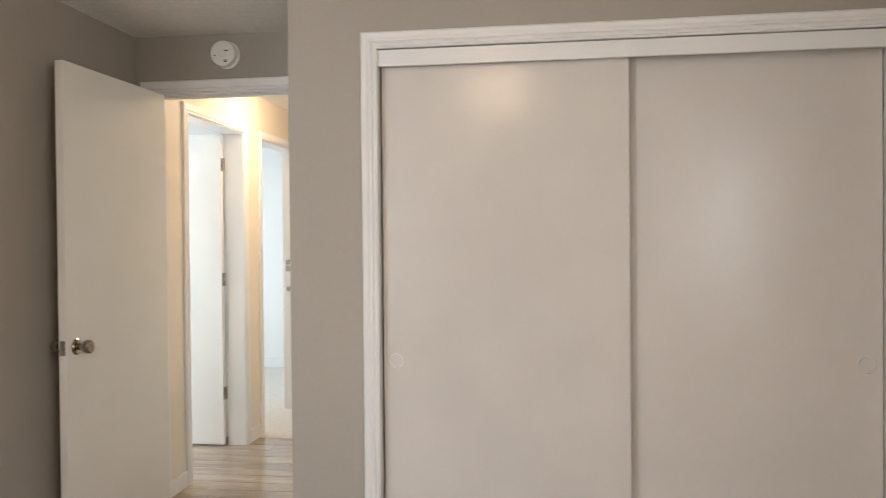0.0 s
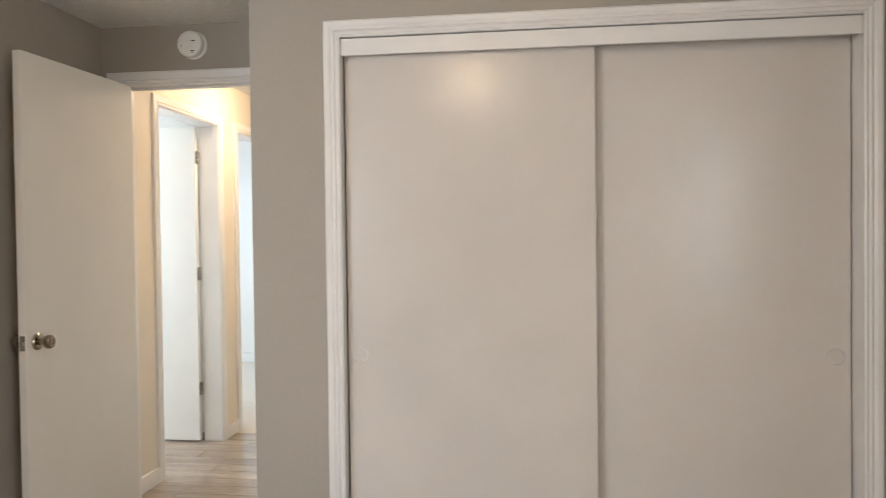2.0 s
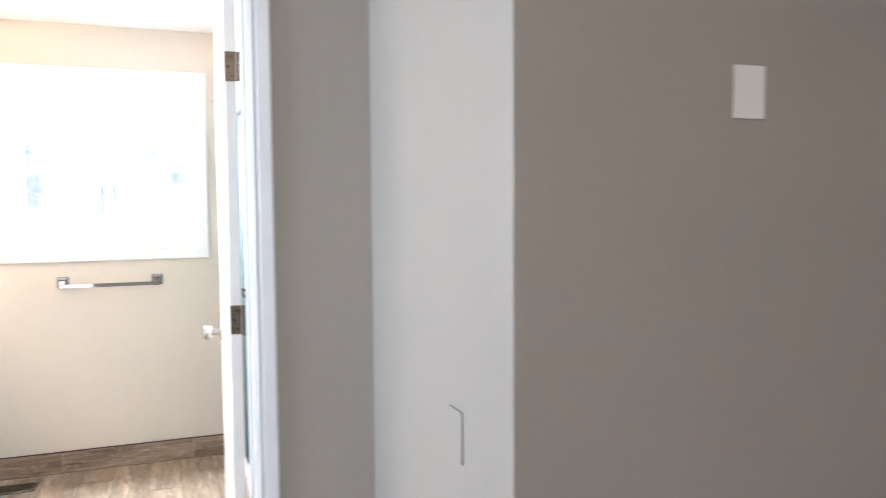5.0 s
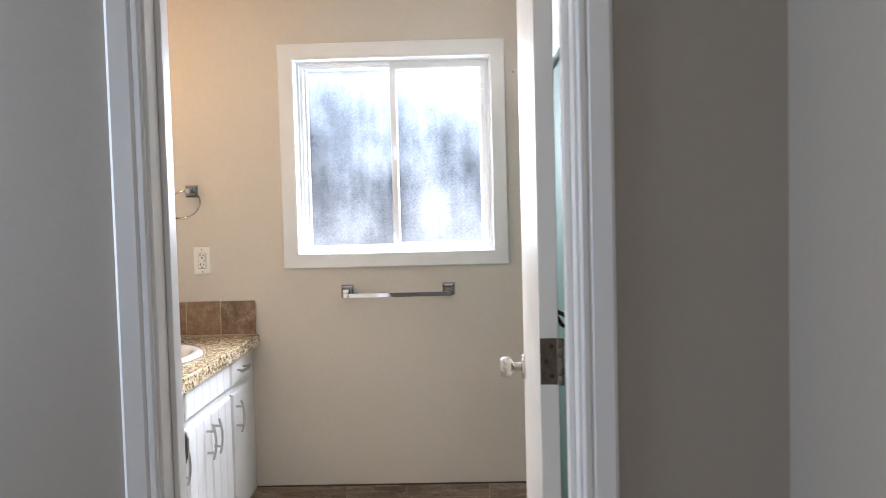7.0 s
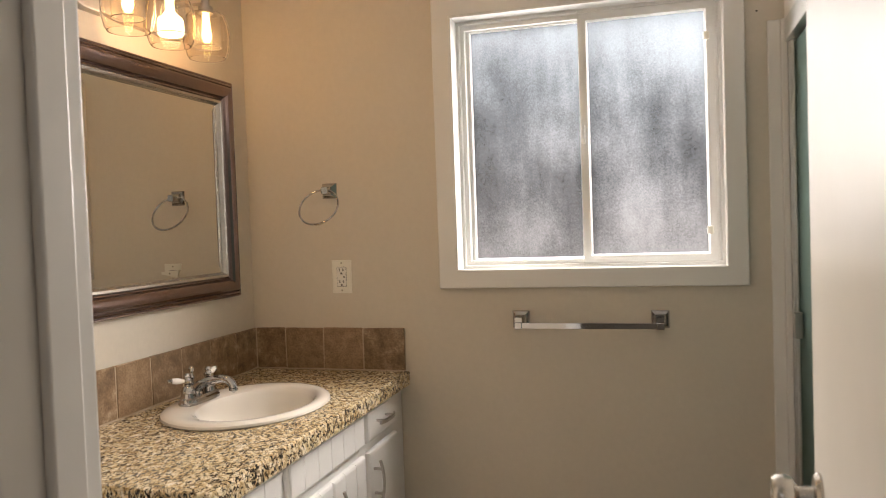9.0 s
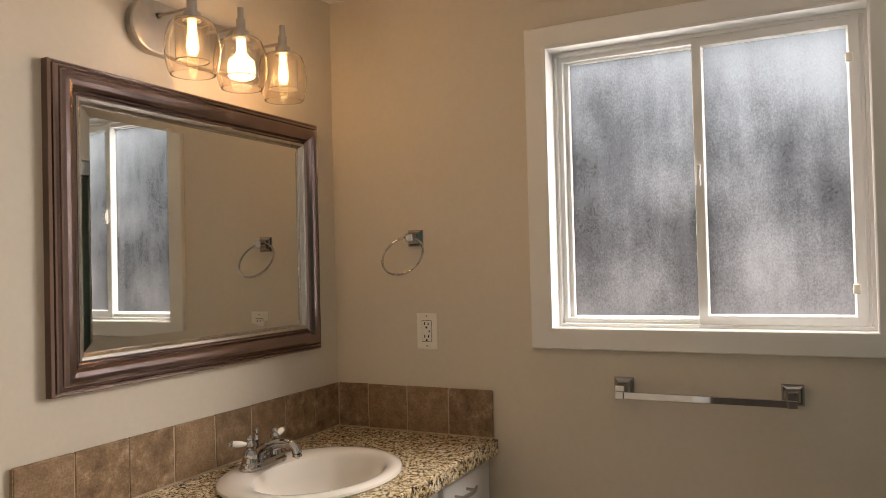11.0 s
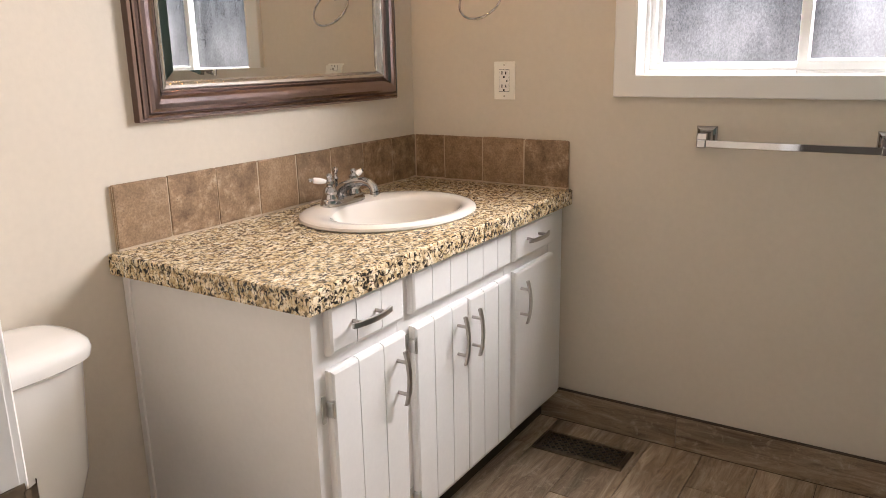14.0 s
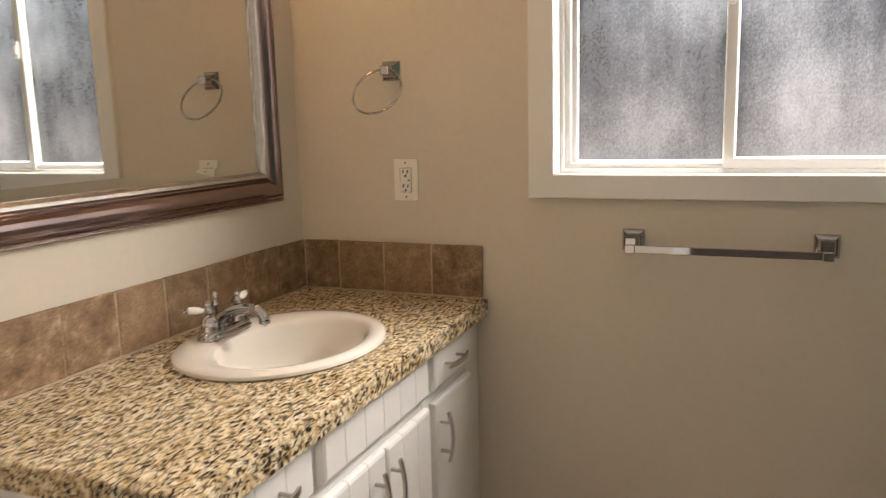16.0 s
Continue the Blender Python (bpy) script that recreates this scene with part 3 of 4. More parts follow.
part("door_stop", boxes((-2.430, -2.396, -0.096, -0.085, 0, 2.03), (-2.430, -2.396, 0.601, 0.612, 0, 2.03), (-2.430, -2.396, -0.085, 0.601, 2.019, 2.03), bevel=0.002), TRIM, bath_frame)
strike = bmesh.new()
box(strike, -2.459, -2.432, -0.096, -0.0935, 0.852, 0.908, 0.001)
pts = [(-2.457, -0.095), (-2.462, -0.095), (-2.468, -0.098), (-2.472, -0.105)]
for (xa, ya), (xb, yb) in zip(pts, pts[1:]):
    lip = [strike.verts.new((x, y + d, z)) for x, y, d in ((xa, ya, 0), (xb, yb, 0), (xb, yb, 0.002), (xa, ya, 0.002)) for z in (0.858, 0.902)]
    for f in ((0, 2, 3, 1), (4, 6, 7, 5), (0, 1, 7, 6), (2, 4, 5, 3)):
        strike.faces.new([lip[i] for i in f])
part("strike_plate", strike, HINGE, bath_frame, "worn dark metal strike plate")
part("latch_hole", boxes((-2.452, -2.438, -0.0933, -0.0928, 0.868, 0.898)), DARK, bath_frame)

hall_frame = doorway("door_frame_bedroom", "white painted bedroom door frame with moulded casing", (-1.314, -0.542, 2.058, 0.0),
    lambda a, b, h: (a, 3.37 - h, b), lambda a, b, h: (a, 3.49 + h, b),
    [(-1.328, -1.308, 3.367, 3.493, 0, 2.052), (-0.548, -0.528, 3.367, 3.493, 0, 2.052), (-1.328, -0.528, 3.367, 3.493, 2.052, 2.072)], PLAINCASE)
part("door_stop", boxes((-1.308, -1.297, 3.415, 3.445, 0, 2.052), (-0.559, -0.548, 3.415, 3.445, 0, 2.052), (-1.297, -0.559, 3.415, 3.445, 2.041, 2.052), bevel=0.002), TRIM, hall_frame)
room_frame = doorway("door_frame_hall_room", "white painted door frame in the hall", (3.832, 4.611, 2.041, 0.0), lambda a, b, h: (-1.372 + h, a, b), None,
    [(-1.493, -1.369, 3.823, 3.838, 0, 2.035), (-1.493, -1.369, 4.605, 4.620, 0, 2.035), (-1.493, -1.369, 3.823, 4.620, 2.035, 2.055)], PLAINCASE)
far_frame = doorway("door_frame_far_room", "white painted door frame in the hall", (4.915, 5.691, 2.041, 0.0), lambda a, b, h: (-1.372 + h, a, b), None,
    [(-1.493, -1.369, 4.906, 4.921, 0, 2.035), (-1.493, -1.369, 5.685, 5.700, 0, 2.035), (-1.493, -1.369, 4.906, 5.700, 2.035, 2.055)], PLAINCASE)


# ---- doors ----
def knob(parent, x, y, z, side, mat=SATIN, name="knob"):
    """A round passage knob on a rose, on the face of a door that lies along local x; side is +1 or -1 in local y."""
    bm = bmesh.new()
    ax = "y" if side > 0 else "-y"
    lathe(bm, [(0.033, 0.0), (0.033, 0.004), (0.028, 0.009), (0.013, 0.011), (0.012, 0.030), (0.016, 0.034), (0.024, 0.038), (0.0275, 0.048), (0.0265, 0.060), (0.022, 0.066), (0.010, 0.0665), (0.009, 0.064), (0.003, 0.064)], (x, y, z), ax, 32)
    ob = part(name, bm, mat, parent, "round metal door knob", True)
    return ob


def slab_door(name, label, width, height, pivot, angle, knob_z, hinges, hinge_mat=HINGE, thick=0.035, category="door", left_of_pivot=1, barrel=1, knob_mat=SATIN):
    """A flush door whose leaf runs along local +x from the pivot, its thickness in local y from 0 to thick * left_of_pivot."""
    d = thing(name, label, category, (pivot[0], pivot[1], 0))
    s = left_of_pivot
    part("leaf", box(bmesh.new(), 0.004, width, 0, s * thick, 0.012, height, 0.002), DOORP, d)
    knob(d, width - 0.06, s * thick, knob_z, s, knob_mat)
    knob(d, width - 0.06, 0, knob_z, -s, knob_mat)
    part("latch_plate", boxes((width - 0.0005, width + 0.0012, s * 0.006, s * 0.029, knob_z - 0.029, knob_z + 0.029), (width, width + 0.009, s * 0.011, s * 0.024, knob_z - 0.008, knob_z + 0.008), bevel=0.0008), SATIN, d, "metal latch plate and bolt")
    for z in hinges:
        h = part("hinge", boxes((0.0025, 0.0042, s * 0.003, s * 0.034, z - 0.043, z + 0.043), bevel=0.0006), hinge_mat, d, "aged metal butt hinge")
        bm = bmesh.new()
        for k in range(5):
            lathe(bm, [(0.0052, -0.043 + k * 0.0173), (0.0056, -0.042 + k * 0.0173), (0.0056, -0.0275 + k * 0.0173), (0.0052, -0.0265 + k * 0.0173)], (-0.002, -s * 0.004 if barrel else s * (thick + 0.004), z), "z", 14)
        part("barrel", bm, hinge_mat, h, smooth=True)
        for sz in (-0.028, 0.0, 0.028):
            bm = bmesh.new()
            lathe(bm, [(0.0045, 0), (0.0040, 0.0010), (0.0015, 0.0012)], (0.0026, s * (0.013 if sz else 0.023), z + sz), "-x", 12)
            part("screw", bm, BRONZE, h, smooth=True)
    d.rotation_euler = (0, 0, radians(angle))
    return d


bath_door = slab_door("door_bath", "white flush bathroom door standing open against the shower", 0.69, 2.02, (-2.477, 0.5955), 177.85, 0.886, (1.765, 1.022, 0.27), left_of_pivot=1)
hook = bmesh.new()
lathe(hook, [(0.014, 0), (0.014, 0.003), (0.006, 0.005)], (0.075, 0, 1.10), "-y", 16)
tube(hook, [(0.075, -0.004, 1.105), (0.075, -0.018, 1.098), (0.073, -0.032, 1.104), (0.071, -0.040, 1.122), (0.069, -0.041, 1.136)], 0.0045, 10)
tube(hook, [(0.075, -0.004, 1.095), (0.077, -0.014, 1.078), (0.079, -0.026, 1.072), (0.080, -0.034, 1.080)], 0.004, 10)
part("robe_hook", hook, BRONZE, bath_door, "dark bronze robe hook on the door's back", True)

slab_door("door_bedroom", "white semi-gloss bedroom door standing open along the wall", 0.750, 2.046, (-1.241, 3.355), 267.9, 0.922, (1.80, 1.05, 0.30), left_of_pivot=-1, barrel=0, knob_mat=KNOB)
slab_door("door_hall_room", "white door opened into a bright room off the hall", 0.76, 2.027, (-1.500, 4.597), 180.0, 0.93, (1.834, 1.087, 0.344), SATIN, left_of_pivot=1)
slab_door("door_far_room", "white door opened wide into the far room", 0.75, 2.027, (-1.502, 4.931), 182.0, 0.93, (1.834, 1.087, 0.344), SATIN, left_of_pivot=-1)
for z in (0.955, 1.115, 1.165):
    part("strike_plate", boxes((-1.470, -1.435, 5.6825, 5.6855, z - 0.018, z + 0.018), bevel=0.001), SATIN, far_frame, "satin metal strike plate")


# ---- closet with two sliding doors ----
closet_frame = thing("closet_frame", "white fluted casing and header around the closet", "closet frame", kind="structure")
casing("casing", closet_frame, FLUTED, (-0.030, 1.768, 2.044, 0.0), lambda a, b, h: (a, 2.65 - h, b))
part("jamb", boxes((-0.045, -0.030, 2.648, 2.80, 0, 2.044), (1.768, 1.783, 2.648, 2.80, 0, 2.044), (-0.045, 1.783, 2.648, 2.80, 2.044, 2.060)), TRIM, closet_frame)
part("fascia", box(bmesh.new(), -0.030, 1.768, 2.652, 2.668, 1.980, 2.041, 0.0015), TRIM, closet_frame, "white header board hiding the door track")
part("track", boxes((-0.030, 1.768, 2.675, 2.79, 1.995, 2.03)), ALU, closet_frame)


def closet_door(x0, x1, y, pull_x):
    d = thing("closet_door", "off-white painted flush sliding closet door with a round finger pull", "closet door", (x0, y, 0), "sliding closet doors")
    w = x1 - x0
    px, pz, n = pull_x - x0, 0.878, 36
    bm = bmesh.new()
    # front face with a round recess
    ring = [bm.verts.new((px + 0.0306 * math.cos(2 * math.pi * k / n), 0, pz + 0.0306 * math.sin(2 * math.pi * k / n))) for k in range(n)]
    deep = [bm.verts.new((px + 0.0304 * math.cos(2 * math.pi * k / n), 0.016, pz + 0.0304 * math.sin(2 * math.pi * k / n))) for k in range(n)]
    for k in range(n):
        bm.faces.new((ring[k], ring[(k + 1) % n], deep[(k + 1) % n], deep[k]))
    bm.faces.new(deep)
    half = 0.05
    sq = []
    for k in range(n):
        c, s = math.cos(2 * math.pi * k / n), math.sin(2 * math.pi * k / n)
        q = half / max(abs(c), abs(s))
        sq.append(bm.verts.new((px + q * c, 0, pz + q * s)))
    for k in range(n):
        bm.faces.new((ring[k], sq[k], sq[(k + 1) % n], ring[(k + 1) % n]))
    xs, zs = [0.003, px - half, px + half, w - 0.003], [0.015, pz - half, pz + half, 2.02]
    for i in range(3):
        for j in range(3):
            if i == 1 and j == 1:
                continue
            bm.faces.new([bm.verts.new((a, 0, b)) for a, b in ((xs[i], zs[j]), (xs[i + 1], zs[j]), (xs[i + 1], zs[j + 1]), (xs[i], zs[j + 1]))])
    for a, b in ((0.003, 0), (w - 0.003, w)):
        bm.faces.new([bm.verts.new(p) for p in ((a, 0, 0.015), (a, 0, 2.02), (b, 0.003, 2.02), (b, 0.003, 0.015))])
    box(bm, 0, w, 0.003, 0.033, 0.012, 2.022)
    bmesh.ops.remove_doubles(bm, verts=bm.verts, dist=0.00005)
    part("panel", bm, CLOSET, d)
    cup = bmesh.new()
    lathe(cup, [(0.0278, -0.0155), (0.0282, 0.0008), (0.0268, 0.0020), (0.0248, 0.0010), (0.0232, -0.0110), (0.0, -0.0116)], (px, 0, pz), "-y", 40, cap=False)
    part("finger_pull", cup, TRIM, d, "painted round finger pull", True)
    return d


closet_door(-0.027, 0.888, 2.690, 0.022)
closet_door(0.83, 1.764, 2.738, 1.712)


# ---- bedroom wall fittings ----
def wall_plate(name, label, m, w=0.076, h=0.112, switch=False, mat=ALMOND):
    t = thing(name, label, "wall plate", group="cover plates")
    part("plate", box(bmesh.new(), -w / 2, w / 2, -0.006, 0.0, -h / 2, h / 2, 0.0025, 3), mat, t)
    for z in (-h * 0.30, h * 0.30):
        bm = bmesh.new()
        lathe(bm, [(0.0032, 0), (0.0030, 0.0008), (0.001, 0.001)], (0, -0.0058, z), "-y", 12)
        part("screw", bm, mat, t)
    if switch:
        part("toggle", box(bmesh.new(), -0.004, 0.004, -0.014, -0.005, -0.004, 0.012, 0.001), ALMOND, t)
    t.matrix_basis = m
    return t


wall_plate("cover_plate", "ivory blank cover plate high on the greige wall", pose(-1.40, 1.489, 1.585, 0, 0, 90), 0.078, 0.107)
wall_plate("cover_plate", "ivory blank cover plate beside the open bedroom door", pose(-1.40, 2.220, 1.450, 0, 0, 90), 0.073, 0.109)
# this plate takes the wall return's own colour
wall_plate("switch_plate", "blank plate in the same greige as the wall return", pose(-1.680, 0.964, 0.862, 0, 0, 0), 0.072, 0.116, mat=BEDWALL)

alarm = thing("smoke_alarm", "round white smoke alarm on the wall over the door", "smoke alarm", (-0.940, 3.37, 2.233))
bm = bmesh.new()
lathe(bm, [(0.066, 0.0), (0.066, 0.007), (0.060, 0.008)], (0.010, 0, -0.003), "-y", 48)
part("base", bm, PLASTIC, alarm, smooth=True)
bm = bmesh.new()
lathe(bm, [(0.062, 0.006), (0.064, 0.010), (0.063, 0.026), (0.059, 0.033), (0.052, 0.036), (0.018, 0.037), (0.016, 0.0385), (0.012, 0.039), (0.002, 0.039)], (0, 0, 0), "-y", 48)
part("cover", bm, PLASTIC, alarm, smooth=True)
part("slot", boxes((0.012, 0.030, -0.0372, -0.036, 0.010, 0.015)), DARK, alarm)
part("slot", boxes((0.008, 0.026, -0.0372, -0.036, -0.036, -0.032), (0.010, 0.022, -0.0372, -0.036, -0.043, -0.039)), DARK, alarm)
part("slot", boxes((-0.042, -0.034, -0.0372, -0.036, -0.012, -0.009)), DARK, alarm)


def dome_light(x, y, z, label):
    t = thing("ceiling_light", label, "ceiling light", (x, y, z))
    bm = bmesh.new()
    lathe(bm, [(0.15, 0.0), (0.15, -0.015), (0.142, -0.022), (0.135, -0.022)], (0, 0, 0), "z", 40)
    part("pan", bm, SATIN, t, smooth=True)
    bm = bmesh.new()
    lathe(bm, [(0.134, -0.022), (0.128, -0.038), (0.105, -0.056), (0.070, -0.068), (0.030, -0.074), (0.002, -0.075)], (0, 0, 0), "z", 40)
    g = part("shade", bm, DOME, t, "lit warm glass dome", True)
    g.visible_shadow = False
    return t


dome_light(0.28, 0.65, 2.333, "lit warm dome light on the bedroom ceiling")
dome_light(-0.91, 4.53, 2.333, "lit warm dome light on the hall ceiling")


# ---- bathroom window ----
win = thing("window_bath", "white sliding window with fogged obscure glass", "window", kind="structure")
WX = -4.41


def wall_x(a, b, h):
    return (WX + h, a, b)


bm = frame_sweep(bmesh.new(), [(0, 0), (0, 0.016), (0.003, 0.019), (0.060, 0.019), (0.064, 0.016), (0.064, 0)], -0.357, 0.627, 1.077, 2.050, wall_x)
part("casing", bm, TRIM, win, "flat white mitred window casing")
part("liner", boxes((-4.530, -4.392, -0.302, -0.290, 1.126, 1.994), (-4.530, -4.392, 0.567, 0.579, 1.126, 1.994), (-4.530, -4.392, -0.290, 0.567, 1.982, 1.994)), TRIM, win)
part("sill", box(bmesh.new(), -4.530, -4.392, -0.290, 0.567, 1.126, 1.138, 0.002), TRIM, win, "white window sill")


def recess_x(depth):
    return lambda a, b, h: (WX - depth + h, a, b)


part("frame", frame_sweep(bmesh.new(), [(0, 0), (0, 0.055), (0.010, 0.055), (0.012, 0.045), (0.026, 0.045), (0.028, 0)], -0.290, 0.567, 1.138, 1.982, recess_x(0.11)), VINYL, win)
part("sash", frame_sweep(bmesh.new(), [(0, 0), (0, 0.018), (0.002, 0.020), (0.020, 0.020), (0.024, 0.012), (0.024, 0)], -0.270, 0.148, 1.148, 1.972, recess_x(0.105)), VINYL, win)
part("sash", frame_sweep(bmesh.new(), [(0, 0), (0, 0.022), (0.002, 0.024), (0.026, 0.024), (0.031, 0.014), (0.031, 0)], 0.122, 0.547, 1.148, 1.972, recess_x(0.083)), VINYL, win)
part("rail", boxes((-4.470, -4.455, -0.262, 0.122, 1.139, 1.149), (-4.470, -4.455, -0.262, 0.122, 1.972, 1.981)), VINYL, win)
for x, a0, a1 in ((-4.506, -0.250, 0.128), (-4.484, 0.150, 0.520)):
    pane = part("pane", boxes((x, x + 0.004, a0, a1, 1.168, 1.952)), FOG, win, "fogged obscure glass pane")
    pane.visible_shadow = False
part("latch", boxes((-4.462, -4.452, 0.128, 0.140, 1.545, 1.605), (-4.456, -4.446, 0.129, 0.138, 1.560, 1.590), bevel=0.002), VINYL, win, "small white sash latch")
part("stop_bumper", boxes((-4.462, -4.450, 0.512, 0.530, 1.845, 1.870), (-4.462, -4.450, 0.512, 0.530, 1.235, 1.262), bevel=0.003), ALMOND, win)

# ---- shower front beside the window ----
shower = thing("shower_door", "sliding shower door of green obscure glass in a bright frame", "shower door")
part("wall_trim", boxes((-4.405, -4.392, 0.690, 0.726, 0, 1.87), (-4.405, -4.380, 0.726, 0.743, 0, 1.87), bevel=0.003), TRIM, shower, "white vertical trim where the shower meets the wall")
part("wall_channel", boxes((-4.405, -4.375, 0.744, 0.775, 0.06, 1.84), bevel=0.002), ALU, shower)
part("header", boxes((-4.405, -2.475, 0.735, 0.79, 1.800, 1.866), bevel=0.003), ALU, shower, "bright header rail")
part("curb", boxes((-4.405, -2.475, 0.735, 0.84, 0, 0.06), bevel=0.004), PORC, shower)
for a0, a1, y in ((-4.37, -3.40, 0.757), (-3.45, -2.48, 0.777)):
    g = part("glass_panel", boxes((a0 + 0.02, a1 - 0.02, y, y + 0.006, 0.085, 1.79)), SHOWERGLASS, shower, "green obscure glass panel")
    part("panel_frame", boxes((a0, a0 + 0.022, y - 0.006, y + 0.012, 0.065, 1.80), (a1 - 0.022, a1, y - 0.006, y + 0.012, 0.065, 1.80), bevel=0.002), ALU, shower)
part("pull", boxes((-4.286, -4.262, 0.728, 0.752, 0.935, 1.010), bevel=0.003), NICKEL, shower, "small metal pull")

# ---- toilet ----
toilet = thing("toilet", "white porcelain toilet with a bowed tank lid", "toilet", (-2.790, -0.96, 0))


def bowed(z, x0, x1, back, front, bow, r=0.03, n=10):
    """An outline with a bowed front and rounded front corners."""
    pts = [(x0, back), (x1, back)]
    for k in range(n + 1):
        u = k / n
        x = x1 + (x0 - x1) * u
        e = min(u, 1 - u) * (x1 - x0)
        y = front - bow * (2 * u - 1) ** 2 - (r - math.sqrt(max(0.0, r * r - (r - min(e, r)) ** 2)))
        pts.append((x, y))
    return [(x, y, z) for x, y in pts]


def loft(bm, loops, cap=True):
    rows = [[bm.verts.new(p) for p in l] for l in loops]
    n = len(rows[0])
    for a, b in zip(rows, rows[1:]):
        for k in range(n):
            bm.faces.new((a[k], a[(k + 1) % n], b[(k + 1) % n], b[k]))
    if cap:
        bm.faces.new(rows[0]), bm.faces.new(rows[-1])
    return bm


part("tank", loft(bmesh.new(), [bowed(0.34, -0.185, 0.185, -0.10, 0.075, 0.03, 0.05, 24), bowed(0.42, -0.203, 0.203, -0.10, 0.09, 0.03, 0.05, 24), bowed(0.655, -0.213, 0.213, -0.10, 0.105, 0.03, 0.05, 24)]), PORC, toilet, smooth=True)
def pill(z, a, back, front, n=48):
    """A rounded oblong outline with a fuller front."""
    cy, h = (front + back) / 2, (front - back) / 2
    out = []
    for k in range(n):
        c, q = math.cos(2 * math.pi * k / n), math.sin(2 * math.pi * k / n)
        out.append((a * math.copysign(abs(c) ** 0.5, c), cy + h * math.copysign(abs(q) ** 0.62, q), z))
    return out


part("lid", loft(bmesh.new(), [pill(0.654, 0.214, -0.104, 0.110), pill(0.660, 0.222, -0.108, 0.118), pill(0.676, 0.225, -0.109, 0.120), pill(0.688, 0.221, -0.106, 0.116), pill(0.697, 0.210, -0.097, 0.106), pill(0.702, 0.190, -0.080, 0.088), pill(0.704, 0.14, -0.05, 0.05)]), PORC, toilet, "rounded porcelain tank lid", True)
bm = bmesh.new()
rows = []
for z, cy, rx, ry in ((0, 0.22, 0.10, 0.19), (0.10, 0.22, 0.095, 0.18), (0.22, 0.27, 0.13, 0.22), (0.34, 0.32, 0.175, 0.26), (0.37, 0.32, 0.18, 0.265)):
    rows.append([(rx * math.cos(2 * math.pi * k / 28), cy + ry * math.sin(2 * math.pi * k / 28), z) for k in range(28)])
part("bowl", loft(bm, rows), PORC, toilet, smooth=True)
part("seat_lid", loft(bmesh.new(), [[(s * 0.185 * math.cos(2 * math.pi * k / 28), 0.32 + s * 0.26 * math.sin(2 * math.pi * k / 28), z) for k in range(28)] for s, z in ((1, 0.372), (1.01, 0.382), (0.99, 0.396), (0.8, 0.402))]), PLASTIC, toilet, smooth=True)
part("base_joint", boxes((-0.13, 0.13, -0.10, 0.10, 0.26, 0.345), bevel=0.01), PORC, toilet)

# ---- vanity cabinet ----
VF = -0.515  # face frame
van = thing("vanity_cabinet", "white painted vanity cabinet with grooved doors under a granite top", "vanity", (-3.81, -0.8, 0))


def vbox(rows, bevel=0.0):
    bm = bmesh.new()
    for x0, x1, y0, y1, z0, z1 in rows:
        box(bm, x0 + 3.81, x1 + 3.81, y0 + 0.8, y1 + 0.8, z0, z1, bevel)
    return bm


part("side_panel", vbox([(-3.240, -3.222, -1.078, VF - 0.0185, 0.0, 0.746)], 0.0015), CAB, van)
part("scribe_strip", vbox([(-3.222, -3.216, -1.078, -1.060, 0.0, 0.746)], 0.001), CAB, van)
part("face_frame", vbox([(-3.262, -3.2205, VF - 0.018, VF, 0.0, 0.746), (-3.560, -3.500, VF - 0.018, VF, 0.10, 0.746), (-4.065, -4.010, VF - 0.018, VF, 0.10, 0.746), (-4.405, -4.300, VF - 0.018, VF, 0.10, 0.746),
    (-4.300, -3.262, VF - 0.018, VF - 0.001, 0.590, 0.650), (-4.300, -3.262, VF - 0.018, VF - 0.001, 0.715, 0.746), (-4.300, -3.262, VF - 0.018, VF - 0.001, 0.10, 0.135)]), CAB, van)
part("carcass", vbox([(-4.405, -3.240, -1.078, VF - 0.020, 0.10, 0.60)]), CAB, van)
# shade under the cabinet is put into the toe kick's dark colour
part("toe_kick", vbox([(-4.405, -3.242, -0.585, -0.575, 0.0, 0.099)]), SUBFLOOR, van, "recessed toe kick, coloured dark for the shade under the doors")


def grooved_front(name, x0, x1, z0, z1, boards, label=""):
    """An overlay front with a rounded lip and narrow upright grooves."""
    t, lip, g = 0.017, 0.009, 0.0016
    y = VF
    back = box(bmesh.new(), x0 + 3.81 + 0.002, x1 + 3.81 - 0.002, y + 0.8 + 0.0005, y + 0.8 + t - 0.003, z0 + 0.006, z1 - 0.006)
    front = part(name, back, CAB, van, label)
    xs = [x0 + (x1 - x0) * k / boards for k in range(boards + 1)]
    for k in range(boards):
        a, b = xs[k] + (g if k else 0), xs[k + 1] - (g if k + 1 < boards else 0)
        prof = []
        for inset, h in ((0.0, 0.0), (0.0, t - lip), (lip * 0.3, t - lip * 0.3), (lip, t)):
            ax, bx = a + (inset if k == 0 else 0), b - (inset if k + 1 == boards else 0)
            prof.append([(ax + 3.81, y + h + 0.8, z0 + inset), (bx + 3.81, y + h + 0.8, z0 + inset), (bx + 3.81, y + h + 0.8, z1 - inset), (ax + 3.81, y + h + 0.8, z1 - inset)])
        part("board", loft(bmesh.new(), prof), CAB, front)
    return front


